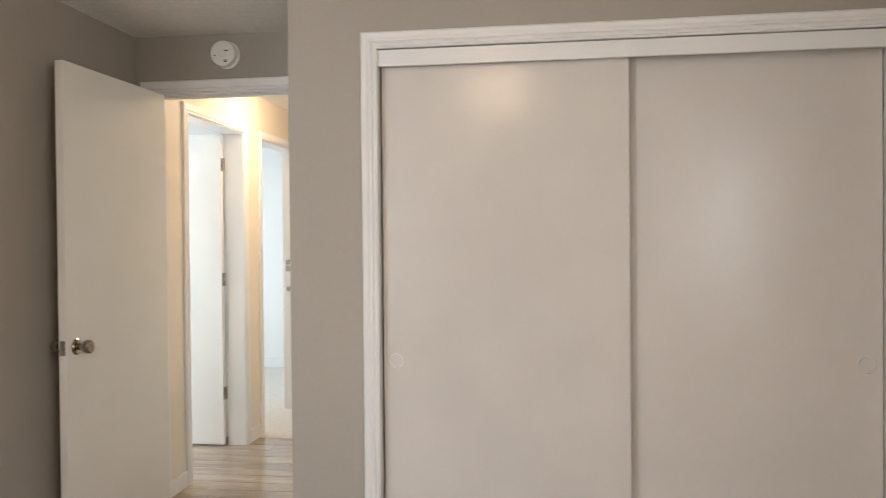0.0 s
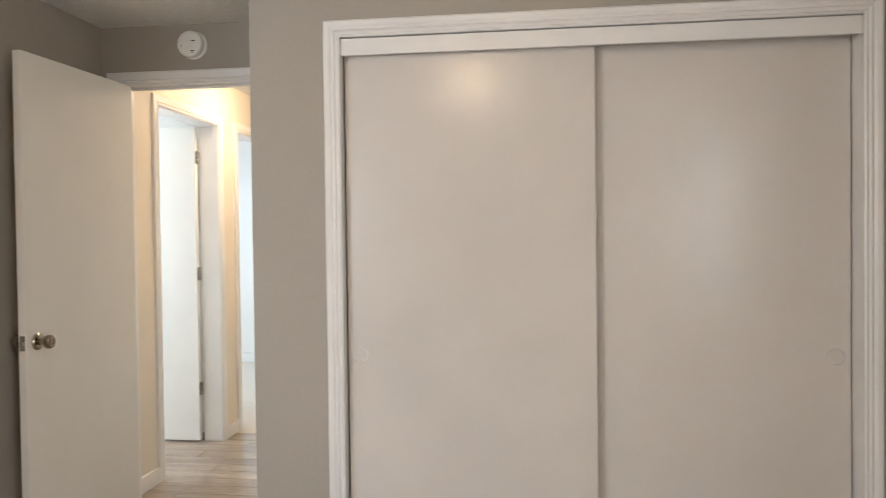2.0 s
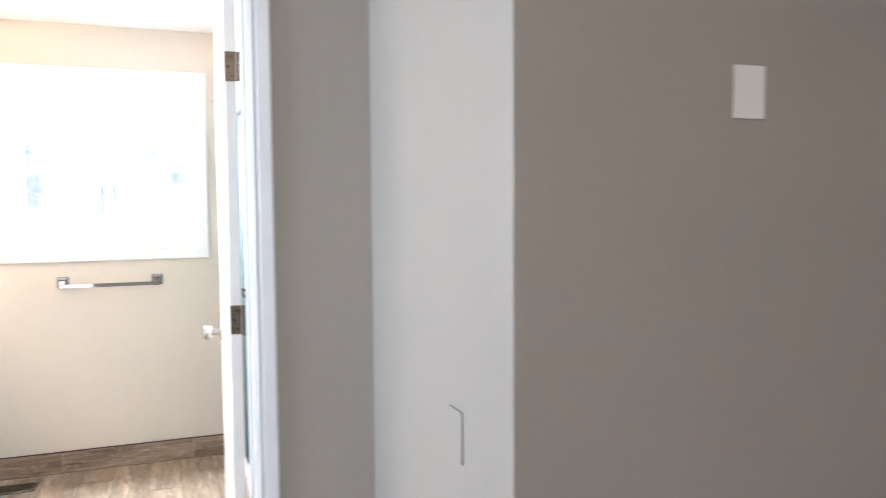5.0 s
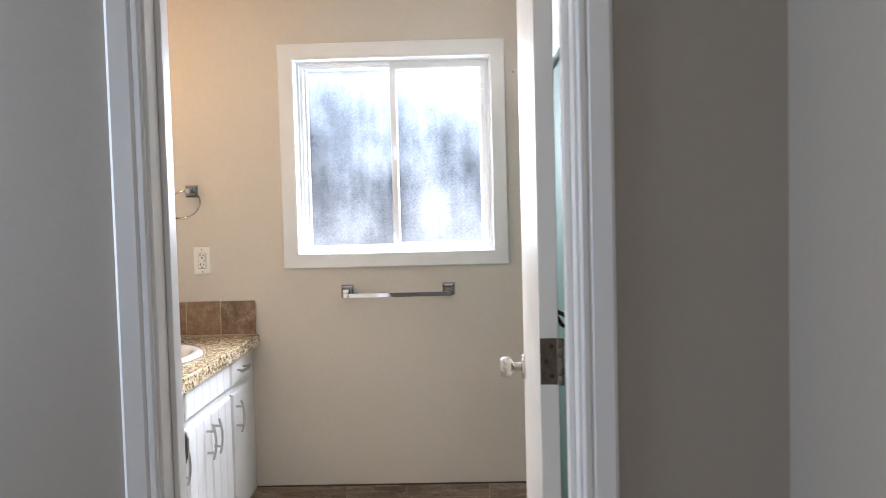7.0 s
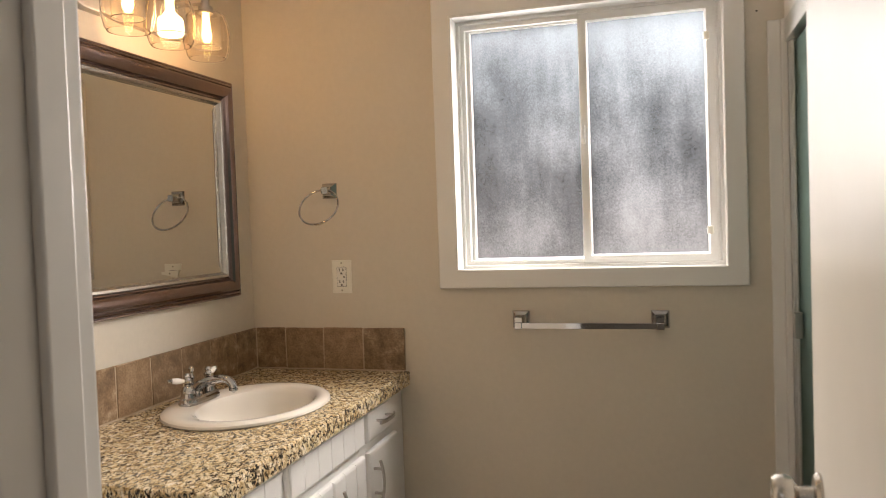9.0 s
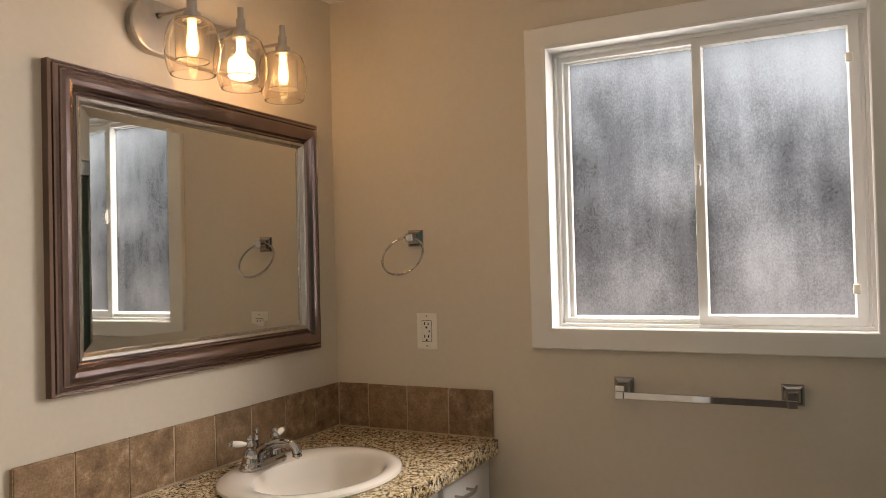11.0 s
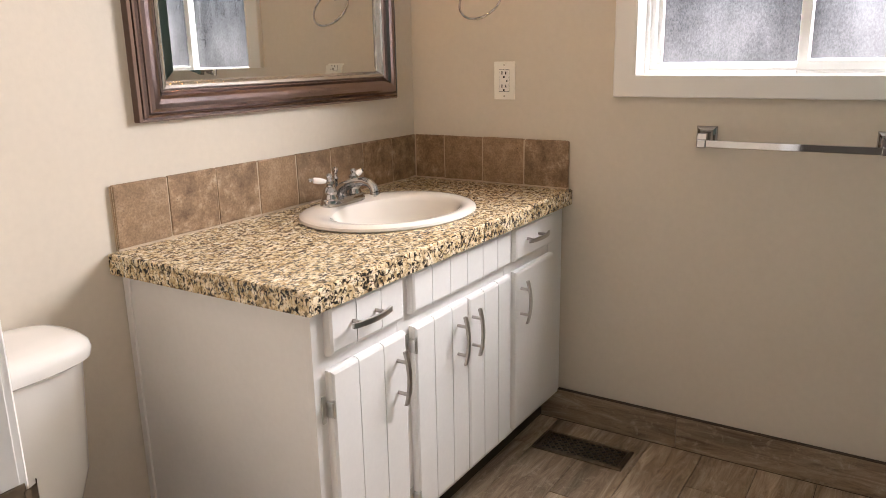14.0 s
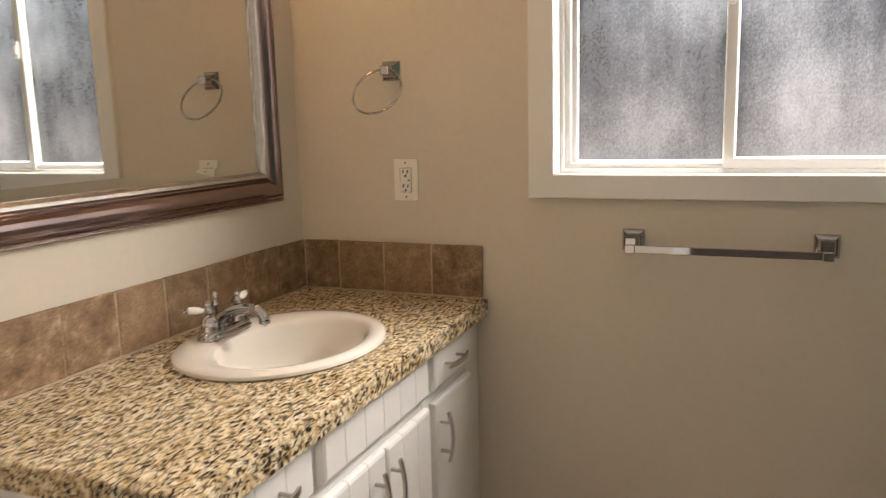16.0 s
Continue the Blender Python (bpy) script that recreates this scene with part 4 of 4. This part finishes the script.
def bar_pull(parent, x, z, upright, length=0.128):
    """An arched bar pull on two posts."""
    bm = bmesh.new()
    y0 = VF + 0.017
    half = length / 2
    n = 14

    def at(u, out):
        return (x + 3.81, y0 + out + 0.8, z + u) if upright else (x + u + 3.81, y0 + out + 0.8, z)
    w = 0.0055
    rows = []
    for k in range(n + 1):
        u = -half + length * k / n
        out = 0.022 + 0.010 * (1 - (u / half) ** 2)
        loop = []
        for du, do in ((-w, -0.003), (w, -0.003), (w, 0.003), (-w, 0.003)):
            px, py, pz = at(u, out + do)
            loop.append((px + du, py, pz) if upright else (px, py, pz + du))
        rows.append(loop)
    loft(bm, rows)
    for s in (-1, 1):
        tube(bm, [at(s * 0.038, 0.0), at(s * 0.038, 0.026)], 0.0042, 10)
    ob = part("handle", bm, NICKEL, parent, "brushed nickel arched bar pull")
    return ob


for nm, x0, x1, z0, z1, boards, hx, hz, upright in (
    ("drawer_front", -3.508, -3.256, 0.636, 0.737, 3, -3.366, 0.690, False),
    ("false_front", -4.024, -3.542, 0.636, 0.737, 6, None, 0, False),
    ("drawer_front", -4.311, -4.052, 0.636, 0.737, 1, -4.160, 0.690, False),
    ("door", -3.512, -3.254, 0.118, 0.606, 3, -3.474, 0.512, True),
    ("door", -3.7875, -3.546, 0.118, 0.606, 3, -3.733, 0.512, True),
    ("door", -4.026, -3.7895, 0.118, 0.606, 3, -3.806, 0.512, True),
    ("door", -4.311, -4.052, 0.118, 0.606, 1, -4.084, 0.512, True),
):
    f = grooved_front(nm, x0, x1, z0, z1, boards)
    if hx:
        bar_pull(f, hx, hz, upright)
for hx, zs in ((-3.245, (0.525, 0.190)), (-3.537, (0.560, 0.165))):
    for z in zs:
        part("cabinet_hinge", vbox([(hx - 0.004, hx + 0.008, VF, VF + 0.003, z - 0.030, z + 0.030), (hx - 0.012, hx - 0.002, VF + 0.001, VF + 0.020, z - 0.016, z + 0.016), (hx - 0.013, hx - 0.008, VF + 0.016, VF + 0.021, z - 0.020, z + 0.020)], 0.0012), ALU, van, "exposed chrome cabinet hinge")

# ---- granite top with an oval hole ----
SX, SY, SZ = -3.855, -0.787, 0.79
top = thing("countertop", "polished yellow and black granite vanity top", "countertop", (SX, SY, SZ))
x0, x1, y0, y1 = -4.408 - SX, -3.186 - SX, -1.078 - SY, -0.482 - SY
N = 64
angles = sorted([2 * math.pi * k / N for k in range(N)] + [math.atan2(b, a) % (2 * math.pi) for a in (x0, x1) for b in (y0, y1)])


def edge_point(a, gx0, gx1, gy0, gy1):
    c, s = math.cos(a), math.sin(a)
    q = min((gx1 / c if c > 1e-9 else gx0 / c if c < -1e-9 else 1e9), (gy1 / s if s > 1e-9 else gy0 / s if s < -1e-9 else 1e9))
    return q * c, q * s


bm = bmesh.new()
loops = []
for inset, z in ((0.004, 0.0), (0.001, -0.0015), (0.0, -0.005), (0.0, -0.011), (0.0016, -0.0122)):
    loops.append([(*edge_point(a, x0 + inset, x1 - inset, y0 + inset, y1 - inset), z) for a in angles])
loops.append([(0.235 * math.cos(a), 0.195 * math.sin(a), -0.0122) for a in angles])
loops.append([(0.235 * math.cos(a), 0.195 * math.sin(a), 0.0) for a in angles])
loops.append(loops[0])
loft(bm, loops, cap=False)
bmesh.ops.remove_doubles(bm, verts=bm.verts, dist=0.00001)
part("slab", bm, GRANITE, top)
part("front_edge", boxes((x0, x1, y1 - 0.030, y1, -0.048, -0.0128), bevel=0.002), GRANITE, top, "built-up granite front edge")
part("end_edge", boxes((x1 - 0.030, x1, y0, y1 - 0.0305, -0.048, -0.0128), bevel=0.002), GRANITE, top, "built-up granite end edge")

# ---- sink ----
sink = thing("sink", "almond oval drop-in sink in the granite top", "sink", (SX, SY, SZ))
rings = [(0.266, 0.223, 0, 0.0005), (0.270, 0.227, 0, 0.004), (0.268, 0.225, 0, 0.010), (0.258, 0.215, 0, 0.0155), (0.240, 0.197, 0.006, 0.0165), (0.216, 0.166, 0.024, 0.0140), (0.207, 0.155, 0.028, 0.008), (0.200, 0.148, 0.028, -0.004), (0.190, 0.138, 0.028, -0.040), (0.165, 0.118, 0.026, -0.090), (0.115, 0.083, 0.02, -0.122), (0.050, 0.040, 0.012, -0.136), (0.022, 0.022, 0.01, -0.138)]
bm = bmesh.new()
loft(bm, [[(rx * math.cos(2 * math.pi * k / 64), cy + ry * math.sin(2 * math.pi * k / 64), z) for k in range(64)] for rx, ry, cy, z in rings], cap=False)
part("basin", bm, SINKP, sink, smooth=True)
bm = bmesh.new()
lathe(bm, [(0.024, 0.002), (0.020, 0.004), (0.012, 0.001), (0.011, 0.005), (0.001, 0.006)], (0, 0.01, -0.139), "z", 24)
part("drain", bm, CHROME, sink, smooth=True)

# ---- faucet ----
fau = thing("faucet", "chrome two-handle faucet with white porcelain levers", "faucet", (-3.845, -0.942, 0.8045))
bm = bmesh.new()
rows = []
for s1, s2, z in ((1, 1, 0.0), (1.0, 1.0, 0.007), (0.965, 0.92, 0.010), (0.955, 0.90, 0.017), (0.90, 0.78, 0.021)):
    turns = [2 * math.pi * k / 40 for k in range(40)]
    rows.append([(0.086 * s1 * math.copysign(abs(math.cos(a)) ** 0.6, math.cos(a)), 0.030 * s2 * math.copysign(abs(math.sin(a)) ** 0.8, math.sin(a)), z) for a in turns])
loft(bm, rows)
part("base_plate", bm, CHROME, fau, smooth=True)
for s in (-1, 1):
    bm = bmesh.new()
    lathe(bm, [(0.023, 0.018), (0.022, 0.024), (0.019, 0.032), (0.0205, 0.040), (0.0155, 0.050), (0.0100, 0.054), (0.0095, 0.058), (0.0135, 0.063), (0.0135, 0.070), (0.0080, 0.076), (0.0075, 0.079), (0.0100, 0.084), (0.0060, 0.090), (0.001, 0.091)], (s * 0.052, -0.002, 0), "z", 24)
    post = part("handle_post", bm, CHROME, fau, smooth=True)
    d = Vector((-0.90, -0.20, 0.16) if s < 0 else (0.80, -0.38, 0.16)).normalized()
    o = Vector((s * 0.052, -0.002, 0.067))
    bm = bmesh.new()
    tube(bm, [o + d * q for q in (0.010, 0.016, 0.022, 0.034, 0.046, 0.050)], 0, 16, [0.0050, 0.0060, 0.0078, 0.0092, 0.0082, 0.0060])
    part("lever", bm, PORC, post, "white porcelain lever", True)
    bm = bmesh.new()
    tube(bm, [o + d * q for q in (0.049, 0.051, 0.054, 0.057, 0.061, 0.064)], 0, 14, [0.0055, 0.0070, 0.0045, 0.0056, 0.0050, 0.0010])
    part("lever_tip", bm, CHROME, post, smooth=True)
bm = bmesh.new()
tube(bm, [(0, -0.010, 0.018), (0, -0.008, 0.034), (0, 0.004, 0.046), (0, 0.026, 0.055), (0, 0.052, 0.063), (0, 0.078, 0.067), (0, 0.098, 0.063), (0, 0.110, 0.052), (0, 0.114, 0.040)], 0, 18, [0.021, 0.018, 0.0150, 0.0130, 0.0120, 0.0120, 0.0120, 0.0122, 0.0125])
lathe(bm, [(0.0120, 0.040), (0.0130, 0.038), (0.0130, 0.033), (0.010, 0.032), (0.006, 0.028), (0.003, 0.026)], (0, 0.114, 0), "z", 18)
part("spout", bm, CHROME, fau, smooth=True)
bm = bmesh.new()
lathe(bm, [(0.010, 0.018), (0.009, 0.028), (0.006, 0.034), (0.0055, 0.062), (0.0085, 0.068), (0.0055, 0.074), (0.0040, 0.080), (0.0080, 0.088), (0.0085, 0.094), (0.004, 0.100), (0.001, 0.101)], (0, -0.024, 0), "z", 18)
part("drain_rod", bm, CHROME, fau, smooth=True)

# ---- framed mirror ----
mir = thing("mirror", "large wall mirror in a stepped pewter frame", "mirror", (-3.785, -1.08, 1.44))
A0, A1, B0, B1 = -0.500, 0.488, -0.370, 0.373


def wall_y(a, b, h):
    return (a, h, b)


part("frame", frame_sweep(bmesh.new(), [(0, 0), (0, 0.020), (0.004, 0.026), (0.008, 0.024), (0.011, 0.030), (0.016, 0.034), (0.020, 0.031), (0.023, 0.036), (0.030, 0.040), (0.040, 0.040), (0.050, 0.036), (0.058, 0.030), (0.062, 0.024), (0.065, 0.026), (0.069, 0.022), (0.070, 0)], A0, A1, B0, B1, wall_y), PEWTER, mir)
part("inner_strip", frame_sweep(bmesh.new(), [(0.070, 0.004), (0.070, 0.022), (0.073, 0.024), (0.080, 0.021), (0.086, 0.014), (0.088, 0.012), (0.088, 0.004)], A0, A1, B0, B1, wall_y), SILVER, mir, "antiqued silver inner strip")
bm = bmesh.new()
e, f2 = 0.087, 0.112
outer = [bm.verts.new((a, 0.009, b)) for a, b in ((A0 + e, B0 + e), (A1 - e, B0 + e), (A1 - e, B1 - e), (A0 + e, B1 - e))]
inner = [bm.verts.new((a, 0.0115, b)) for a, b in ((A0 + f2, B0 + f2), (A1 - f2, B0 + f2), (A1 - f2, B1 - f2), (A0 + f2, B1 - f2))]
bm.faces.new(inner)
for k in range(4):
    bm.faces.new((outer[k], outer[(k + 1) % 4], inner[(k + 1) % 4], inner[k]))
part("mirror_glass", bm, MIRROR, mir, "bevelled mirror glass")
part("backing", boxes((A0 + 0.02, A1 - 0.02, 0.001, 0.008, B0 + 0.02, B1 - 0.02)), DARK, mir)

# ---- vanity light ----
vl = thing("vanity_light", "three-bulb nickel vanity light with clear glass shades, lit", "wall lamp", (-3.785, -1.08, 1.96))
bm = bmesh.new()
n = 20
outline = [(0.193 + 0.068 * math.cos(a), 0.068 * math.sin(a)) for a in [-math.pi / 2 + math.pi * k / n for k in range(n + 1)]] + [(-0.193 + 0.068 * math.cos(a), 0.068 * math.sin(a)) for a in [math.pi / 2 + math.pi * k / n for k in range(n + 1)]]
loft(bm, [[(x * s, h, z * (1 - (1 - s) * 3)) for x, z in outline] for s, h in ((1, 0.0), (1, 0.020), (0.99, 0.025), (0.975, 0.026))])
part("back_plate", bm, NICKEL, vl, "brushed nickel oblong back plate", False)
for k, sx in enumerate((-0.178, 0.0, 0.178)):
    bm = bmesh.new()
    tube(bm, [(sx, 0.024, 0.030), (sx, 0.14, 0.030)], 0.0045, 10)
    lathe(bm, [(0.011, 0.0), (0.009, 0.004)], (sx, 0.022, 0.030), "y", 16)
    arm = part("arm", bm, NICKEL, vl, smooth=True)
    bm = bmesh.new()
    lathe(bm, [(0.0085, 0.082), (0.0085, 0.052), (0.0125, 0.051), (0.0125, 0.020), (0.0215, 0.018), (0.0215, 0.004), (0.024, 0.002), (0.024, -0.003)], (sx, 0.14, 0), "z", 24)
    part("socket", bm, NICKEL, vl, smooth=True)
    bm = bmesh.new()
    outer = [(0.022, 0.002), (0.044, -0.001), (0.056, -0.012), (0.065, -0.040), (0.0685, -0.068), (0.067, -0.098), (0.060, -0.128), (0.054, -0.137)]
    lathe(bm, outer + [(r - 0.0028, h) for r, h in outer[::-1]], (sx, 0.14, 0), "z", 40, cap=False)
    g = part("shade", bm, SHADEGLASS, vl, "clear rounded glass shade", True)
    g.visible_shadow = False
    # woven wire sleeve round the bulb
    bm = bmesh.new()
    turns, rows_n = 26, 15
    for i in range(turns):
        for d in (-1, 1):
            pts = [(sx + 0.041 * math.cos(2 * math.pi * (i + d * j * 0.45) / turns), 0.14 + 0.041 * math.sin(2 * math.pi * (i + d * j * 0.45) / turns), -0.008 - 0.0062 * j) for j in range(rows_n + 1)]
            tube(bm, pts, 0.0006, 3)
    for z in (-0.006, -0.103):
        tube(bm, [(sx + 0.041 * math.cos(2 * math.pi * q / 32), 0.14 + 0.041 * math.sin(2 * math.pi * q / 32), z) for q in range(32)], 0.0016, 6, closed=True)
    s_ob = part("wire_sleeve", bm, NICKEL, vl, "woven wire mesh sleeve")
    s_ob.visible_shadow = False
    bm = bmesh.new()
    if k == 1:
        lathe(bm, [(0.012, -0.004), (0.013, -0.040), (0.022, -0.052), (0.034, -0.062), (0.036, -0.076), (0.036, -0.100), (0.030, -0.108), (0.012, -0.111), (0.001, -0.112)], (sx, 0.14, 0), "z", 24)
    else:
        lathe(bm, [(0.010, -0.004), (0.011, -0.030), (0.013, -0.046), (0.0145, -0.062), (0.0135, -0.078), (0.008, -0.088), (0.001, -0.090)], (sx, 0.14, 0), "z", 24)
    b_ob = part("bulb", bm, BULBWHITE if k == 1 else BULB, vl, "frosted lit bulb" if k == 1 else "glowing filament bulb", True)
    b_ob.visible_shadow = False

# ---- towel ring, towel bar, outlet ----
def square_post(parent, y, z, out, w=0.027):
    bm = bmesh.new()
    loft(bm, [[(h, y + a * s, z + b * s) for a, b in ((-w, -w), (w, -w), (w, w), (-w, w))] for h, s in ((0.0, 1), (0.005, 1.0), (0.009, 0.88), (0.011, 0.80), (0.014, 0.66), (0.020, 0.50), (out, 0.42))])
    return part("post", bm, CHROME, parent, "square stepped chrome post")


ring = thing("towel_ring", "chrome towel ring on a square post", "towel ring", (-4.41, 0, 0))
square_post(ring, -0.757, 1.427, 0.048)
part("knuckle", boxes((0.034, 0.050, -0.770, -0.744, 1.415, 1.440), bevel=0.003), CHROME, ring)
bm = bmesh.new()
# the ring leans out from the wall
lean, r = 0.58, 0.0718
tube(bm, [(0.0730 - r * math.sin(lean) * math.sin(a), -0.769 + r * math.cos(a), 1.370 + r * math.cos(lean) * math.sin(a)) for a in [2 * math.pi * k / 56 for k in range(56)]], 0.0036, 10, closed=True)
part("ring", bm, CHROME, ring, "thin chrome ring", True)

bar = thing("towel_bar", "chrome flat towel bar on two square posts", "towel bar", (-4.41, 0, 0))
for y in (-0.083, 0.362):
    square_post(bar, y, 0.972, 0.060, 0.028)
    part("end_block", boxes((0.050, 0.068, y - 0.012, y + 0.012, 0.946, 0.968), bevel=0.002), CHROME, bar)
part("bar", boxes((0.055, 0.063, -0.072, 0.351, 0.9475, 0.9665), bevel=0.001), CHROME, bar, "flat polished chrome bar")

out = thing("outlet", "ivory outlet with two sockets and test buttons", "outlet", (-4.41, -0.722, 1.122))
part("plate", box(bmesh.new(), 0, 0.006, -0.037, 0.037, -0.059, 0.059, 0.0022, 3), ALMOND, out)
part("insert", box(bmesh.new(), 0.004, 0.0085, -0.0168, 0.0168, -0.0335, 0.0335, 0.001), PLASTIC, out)
part("seam", boxes((0.0055, 0.0063, -0.018, 0.018, -0.0348, 0.0348)), DARK, out)
for s in (-1, 1):
    zc = s * 0.0205
    part("socket", boxes((0.0080, 0.0092, -0.0085, -0.0050, zc - 0.001, zc + 0.009), (0.0080, 0.0092, 0.0050, 0.0085, zc - 0.001, zc + 0.008), (0.0080, 0.0092, -0.0030, 0.0030, zc - 0.0115, zc - 0.0055)), DARK, out, "dark socket slots")
    bm = bmesh.new()
    lathe(bm, [(0.003, 0), (0.0027, 0.0008), (0.001, 0.001)], (0.0058, 0, s * 0.0485), "x", 12)
    part("screw", bm, SATIN, out)
part("button", boxes((0.008, 0.0098, -0.008, 0.004, -0.0035, 0.0035), bevel=0.0006), ALMOND, out)
part("indicator", boxes((0.008, 0.0092, 0.008, 0.0125, -0.0035, 0.0025)), DARK, out)

# ---- floor vent ----
vent = thing("floor_vent", "bronze cast floor register with a lattice grille", "floor vent", (-4.239, -0.356, 0.0))
part("frame", frame_sweep(bmesh.new(), [(0, 0.0), (0, 0.003), (0.004, 0.006), (0.013, 0.007), (0.016, 0.005), (0.016, 0.0)], -0.063, 0.063, -0.144, 0.144, lambda a, b, h: (a, b, h)), HINGE, vent)
part("duct", boxes((-0.05, 0.05, -0.13, 0.13, 0.0004, 0.0012)), DARK, vent)
bm = bmesh.new()
for i in range(-6, 7):
    for d in (-1, 1):
        pts = []
        for j in range(9):
            a = -0.047 + 0.094 * j / 8
            b = i * 0.021 + d * 0.0105 * math.sin(math.pi * j / 2)
            if abs(b) < 0.129:
                pts.append((a, b, 0.0045))
        if len(pts) > 2:
            tube(bm, pts, 0.0021, 5)
for a in (-0.0235, 0.0, 0.0235):
    tube(bm, [(a, -0.129, 0.0045), (a, 0.129, 0.0045)], 0.0019, 5)
part("grille", bm, HINGE, vent, "dark lattice grille")

# ---- backsplash tiles ----
splash = thing("backsplash", "brown travertine tile backsplash along two walls", "backsplash", (-4.41, -1.08, 0.79), kind="structure")
part("grout", boxes((0.0, 1.199, 0.0, 0.0108, 0.0, 0.1475), (0.0, 0.0108, 0.0108, 0.585, 0.0, 0.1475)), GROUT, splash)


def pillow(x0, x1, y0, y1, z0, z1, face):
    """A tumbled tile: a slab with softened, slightly uneven front edges."""
    bm = bmesh.new()
    box(bm, x0, x1, y0, y1, z0, z1, 0.003, 2)
    for v in bm.verts:
        v.co += Vector([random.uniform(-0.0013, 0.0013) for _ in range(3)])
    return bm


xs = [-3.209, -3.357, -3.506, -3.650, -3.798, -3.947, -4.105, -4.261, -4.398]
for a, b in zip(xs, xs[1:]):
    part("tile", pillow(b + 4.41 + 0.0014, a + 4.41 - 0.0014, 0.004, 0.0125, 0.0045, 0.1505, "y"), TRAV, splash)
ys = [-1.067, -0.949, -0.800, -0.647, -0.493]
for a, b in zip(ys, ys[1:]):
    part("tile", pillow(0.004, 0.0125, a + 1.08 + 0.0014, b + 1.08 - 0.0014, 0.0045, 0.1505, "x"), TRAV, splash)

# ---- bathroom floor planks and tile base ----
floor_b = structure("floor_bath", boxes((-4.41, -2.358, -1.08, 1.55, -0.10, -0.004)), SUBFLOOR, "weathered wood-look plank tile floor in brown")
shared = {}


def plank(parent, x0, x1, y0, y1, z, mat, name="plank"):
    key = (round(x1 - x0, 3), round(y1 - y0, 3), mat.name)
    if key not in shared:
        w, d = (x1 - x0) / 2 - 0.001, (y1 - y0) / 2 - 0.001
        bm = bmesh.new()
        loft(bm, [[(a * (w - i), b * (d - i), h) for a, b in ((-1, -1), (1, -1), (1, 1), (-1, 1))] for i, h in ((0, -0.006), (0, -0.001), (0.0012, 0.0))])
        me = bpy.data.meshes.new(name)
        bmesh.ops.recalc_face_normals(bm, faces=bm.faces)
        bm.to_mesh(me)
        bm.free()
        me.materials.append(mat)
        shared[key] = me
    ob = new(name, shared[key])
    ob.location = ((x0 + x1) / 2, (y0 + y1) / 2, z)
    ob.parent = parent
    return ob


rng = random.Random(4)
yy, row = -0.99, 0
while yy < 0.73:
    y2 = min(yy + 0.160, 0.735)
    xx = -4.396
    first = (0.42, 0.86, 0.20, 0.66)[row % 4]
    while xx < -2.39:
        xe = min(xx + (first if xx < -4.39 else 0.90), -2.37)
        if xe - xx > 0.03:
            plank(floor_b, xx, xe, yy, y2, 0.0, FLOORWOOD)
        xx = xe
    yy, row = y2, row + 1

base_b = thing("baseboard_bath", "wood-look tile baseboard under the window", "baseboard", (-4.41, 0, 0), kind="structure")
for a, b in ((-0.574, -0.115), (-0.115, 0.52), (0.52, 0.686)):
    part("base_tile", box(bmesh.new(), 0.002, 0.013, a + 0.001, b - 0.001, 0.0, 0.106, 0.0012), BASEWOOD, base_b)
part("grout_cap", boxes((0.0, 0.012, -0.514, 0.686, 0.1055, 0.109)), SUBFLOOR, base_b)

# ---- hall floor planks ----
hall_planks = tagged(new("floor_hall", None), "grey-brown laminate plank floor of the hall", "", "", "structure")
yy, row = 3.375, 0
while yy < 4.80:
    y2 = min(yy + 0.125, 4.807)
    xx = -3.38
    first = (0.5, 1.0, 0.3, 0.8)[row % 4]
    while xx < -0.40:
        xe = min(xx + (first if xx < -3.37 else 1.2), -0.378)
        if xe - xx > 0.03:
            plank(hall_planks, xx, xe, yy, y2, 0.0, HALLWOOD)
        xx = xe
    yy, row = y2, row + 1

# ---- small marks on the bathroom wall ----
nail = tagged(mesh_object("nail", lathe(bmesh.new(), [(0.0014, 0.0), (0.0014, 0.004), (0.0032, 0.0045), (0.0030, 0.0055), (0.0005, 0.006)], (-4.41, 0.663, 1.905), "x", 12), DARK, True), "small dark nail head in the painted wall", "nail")
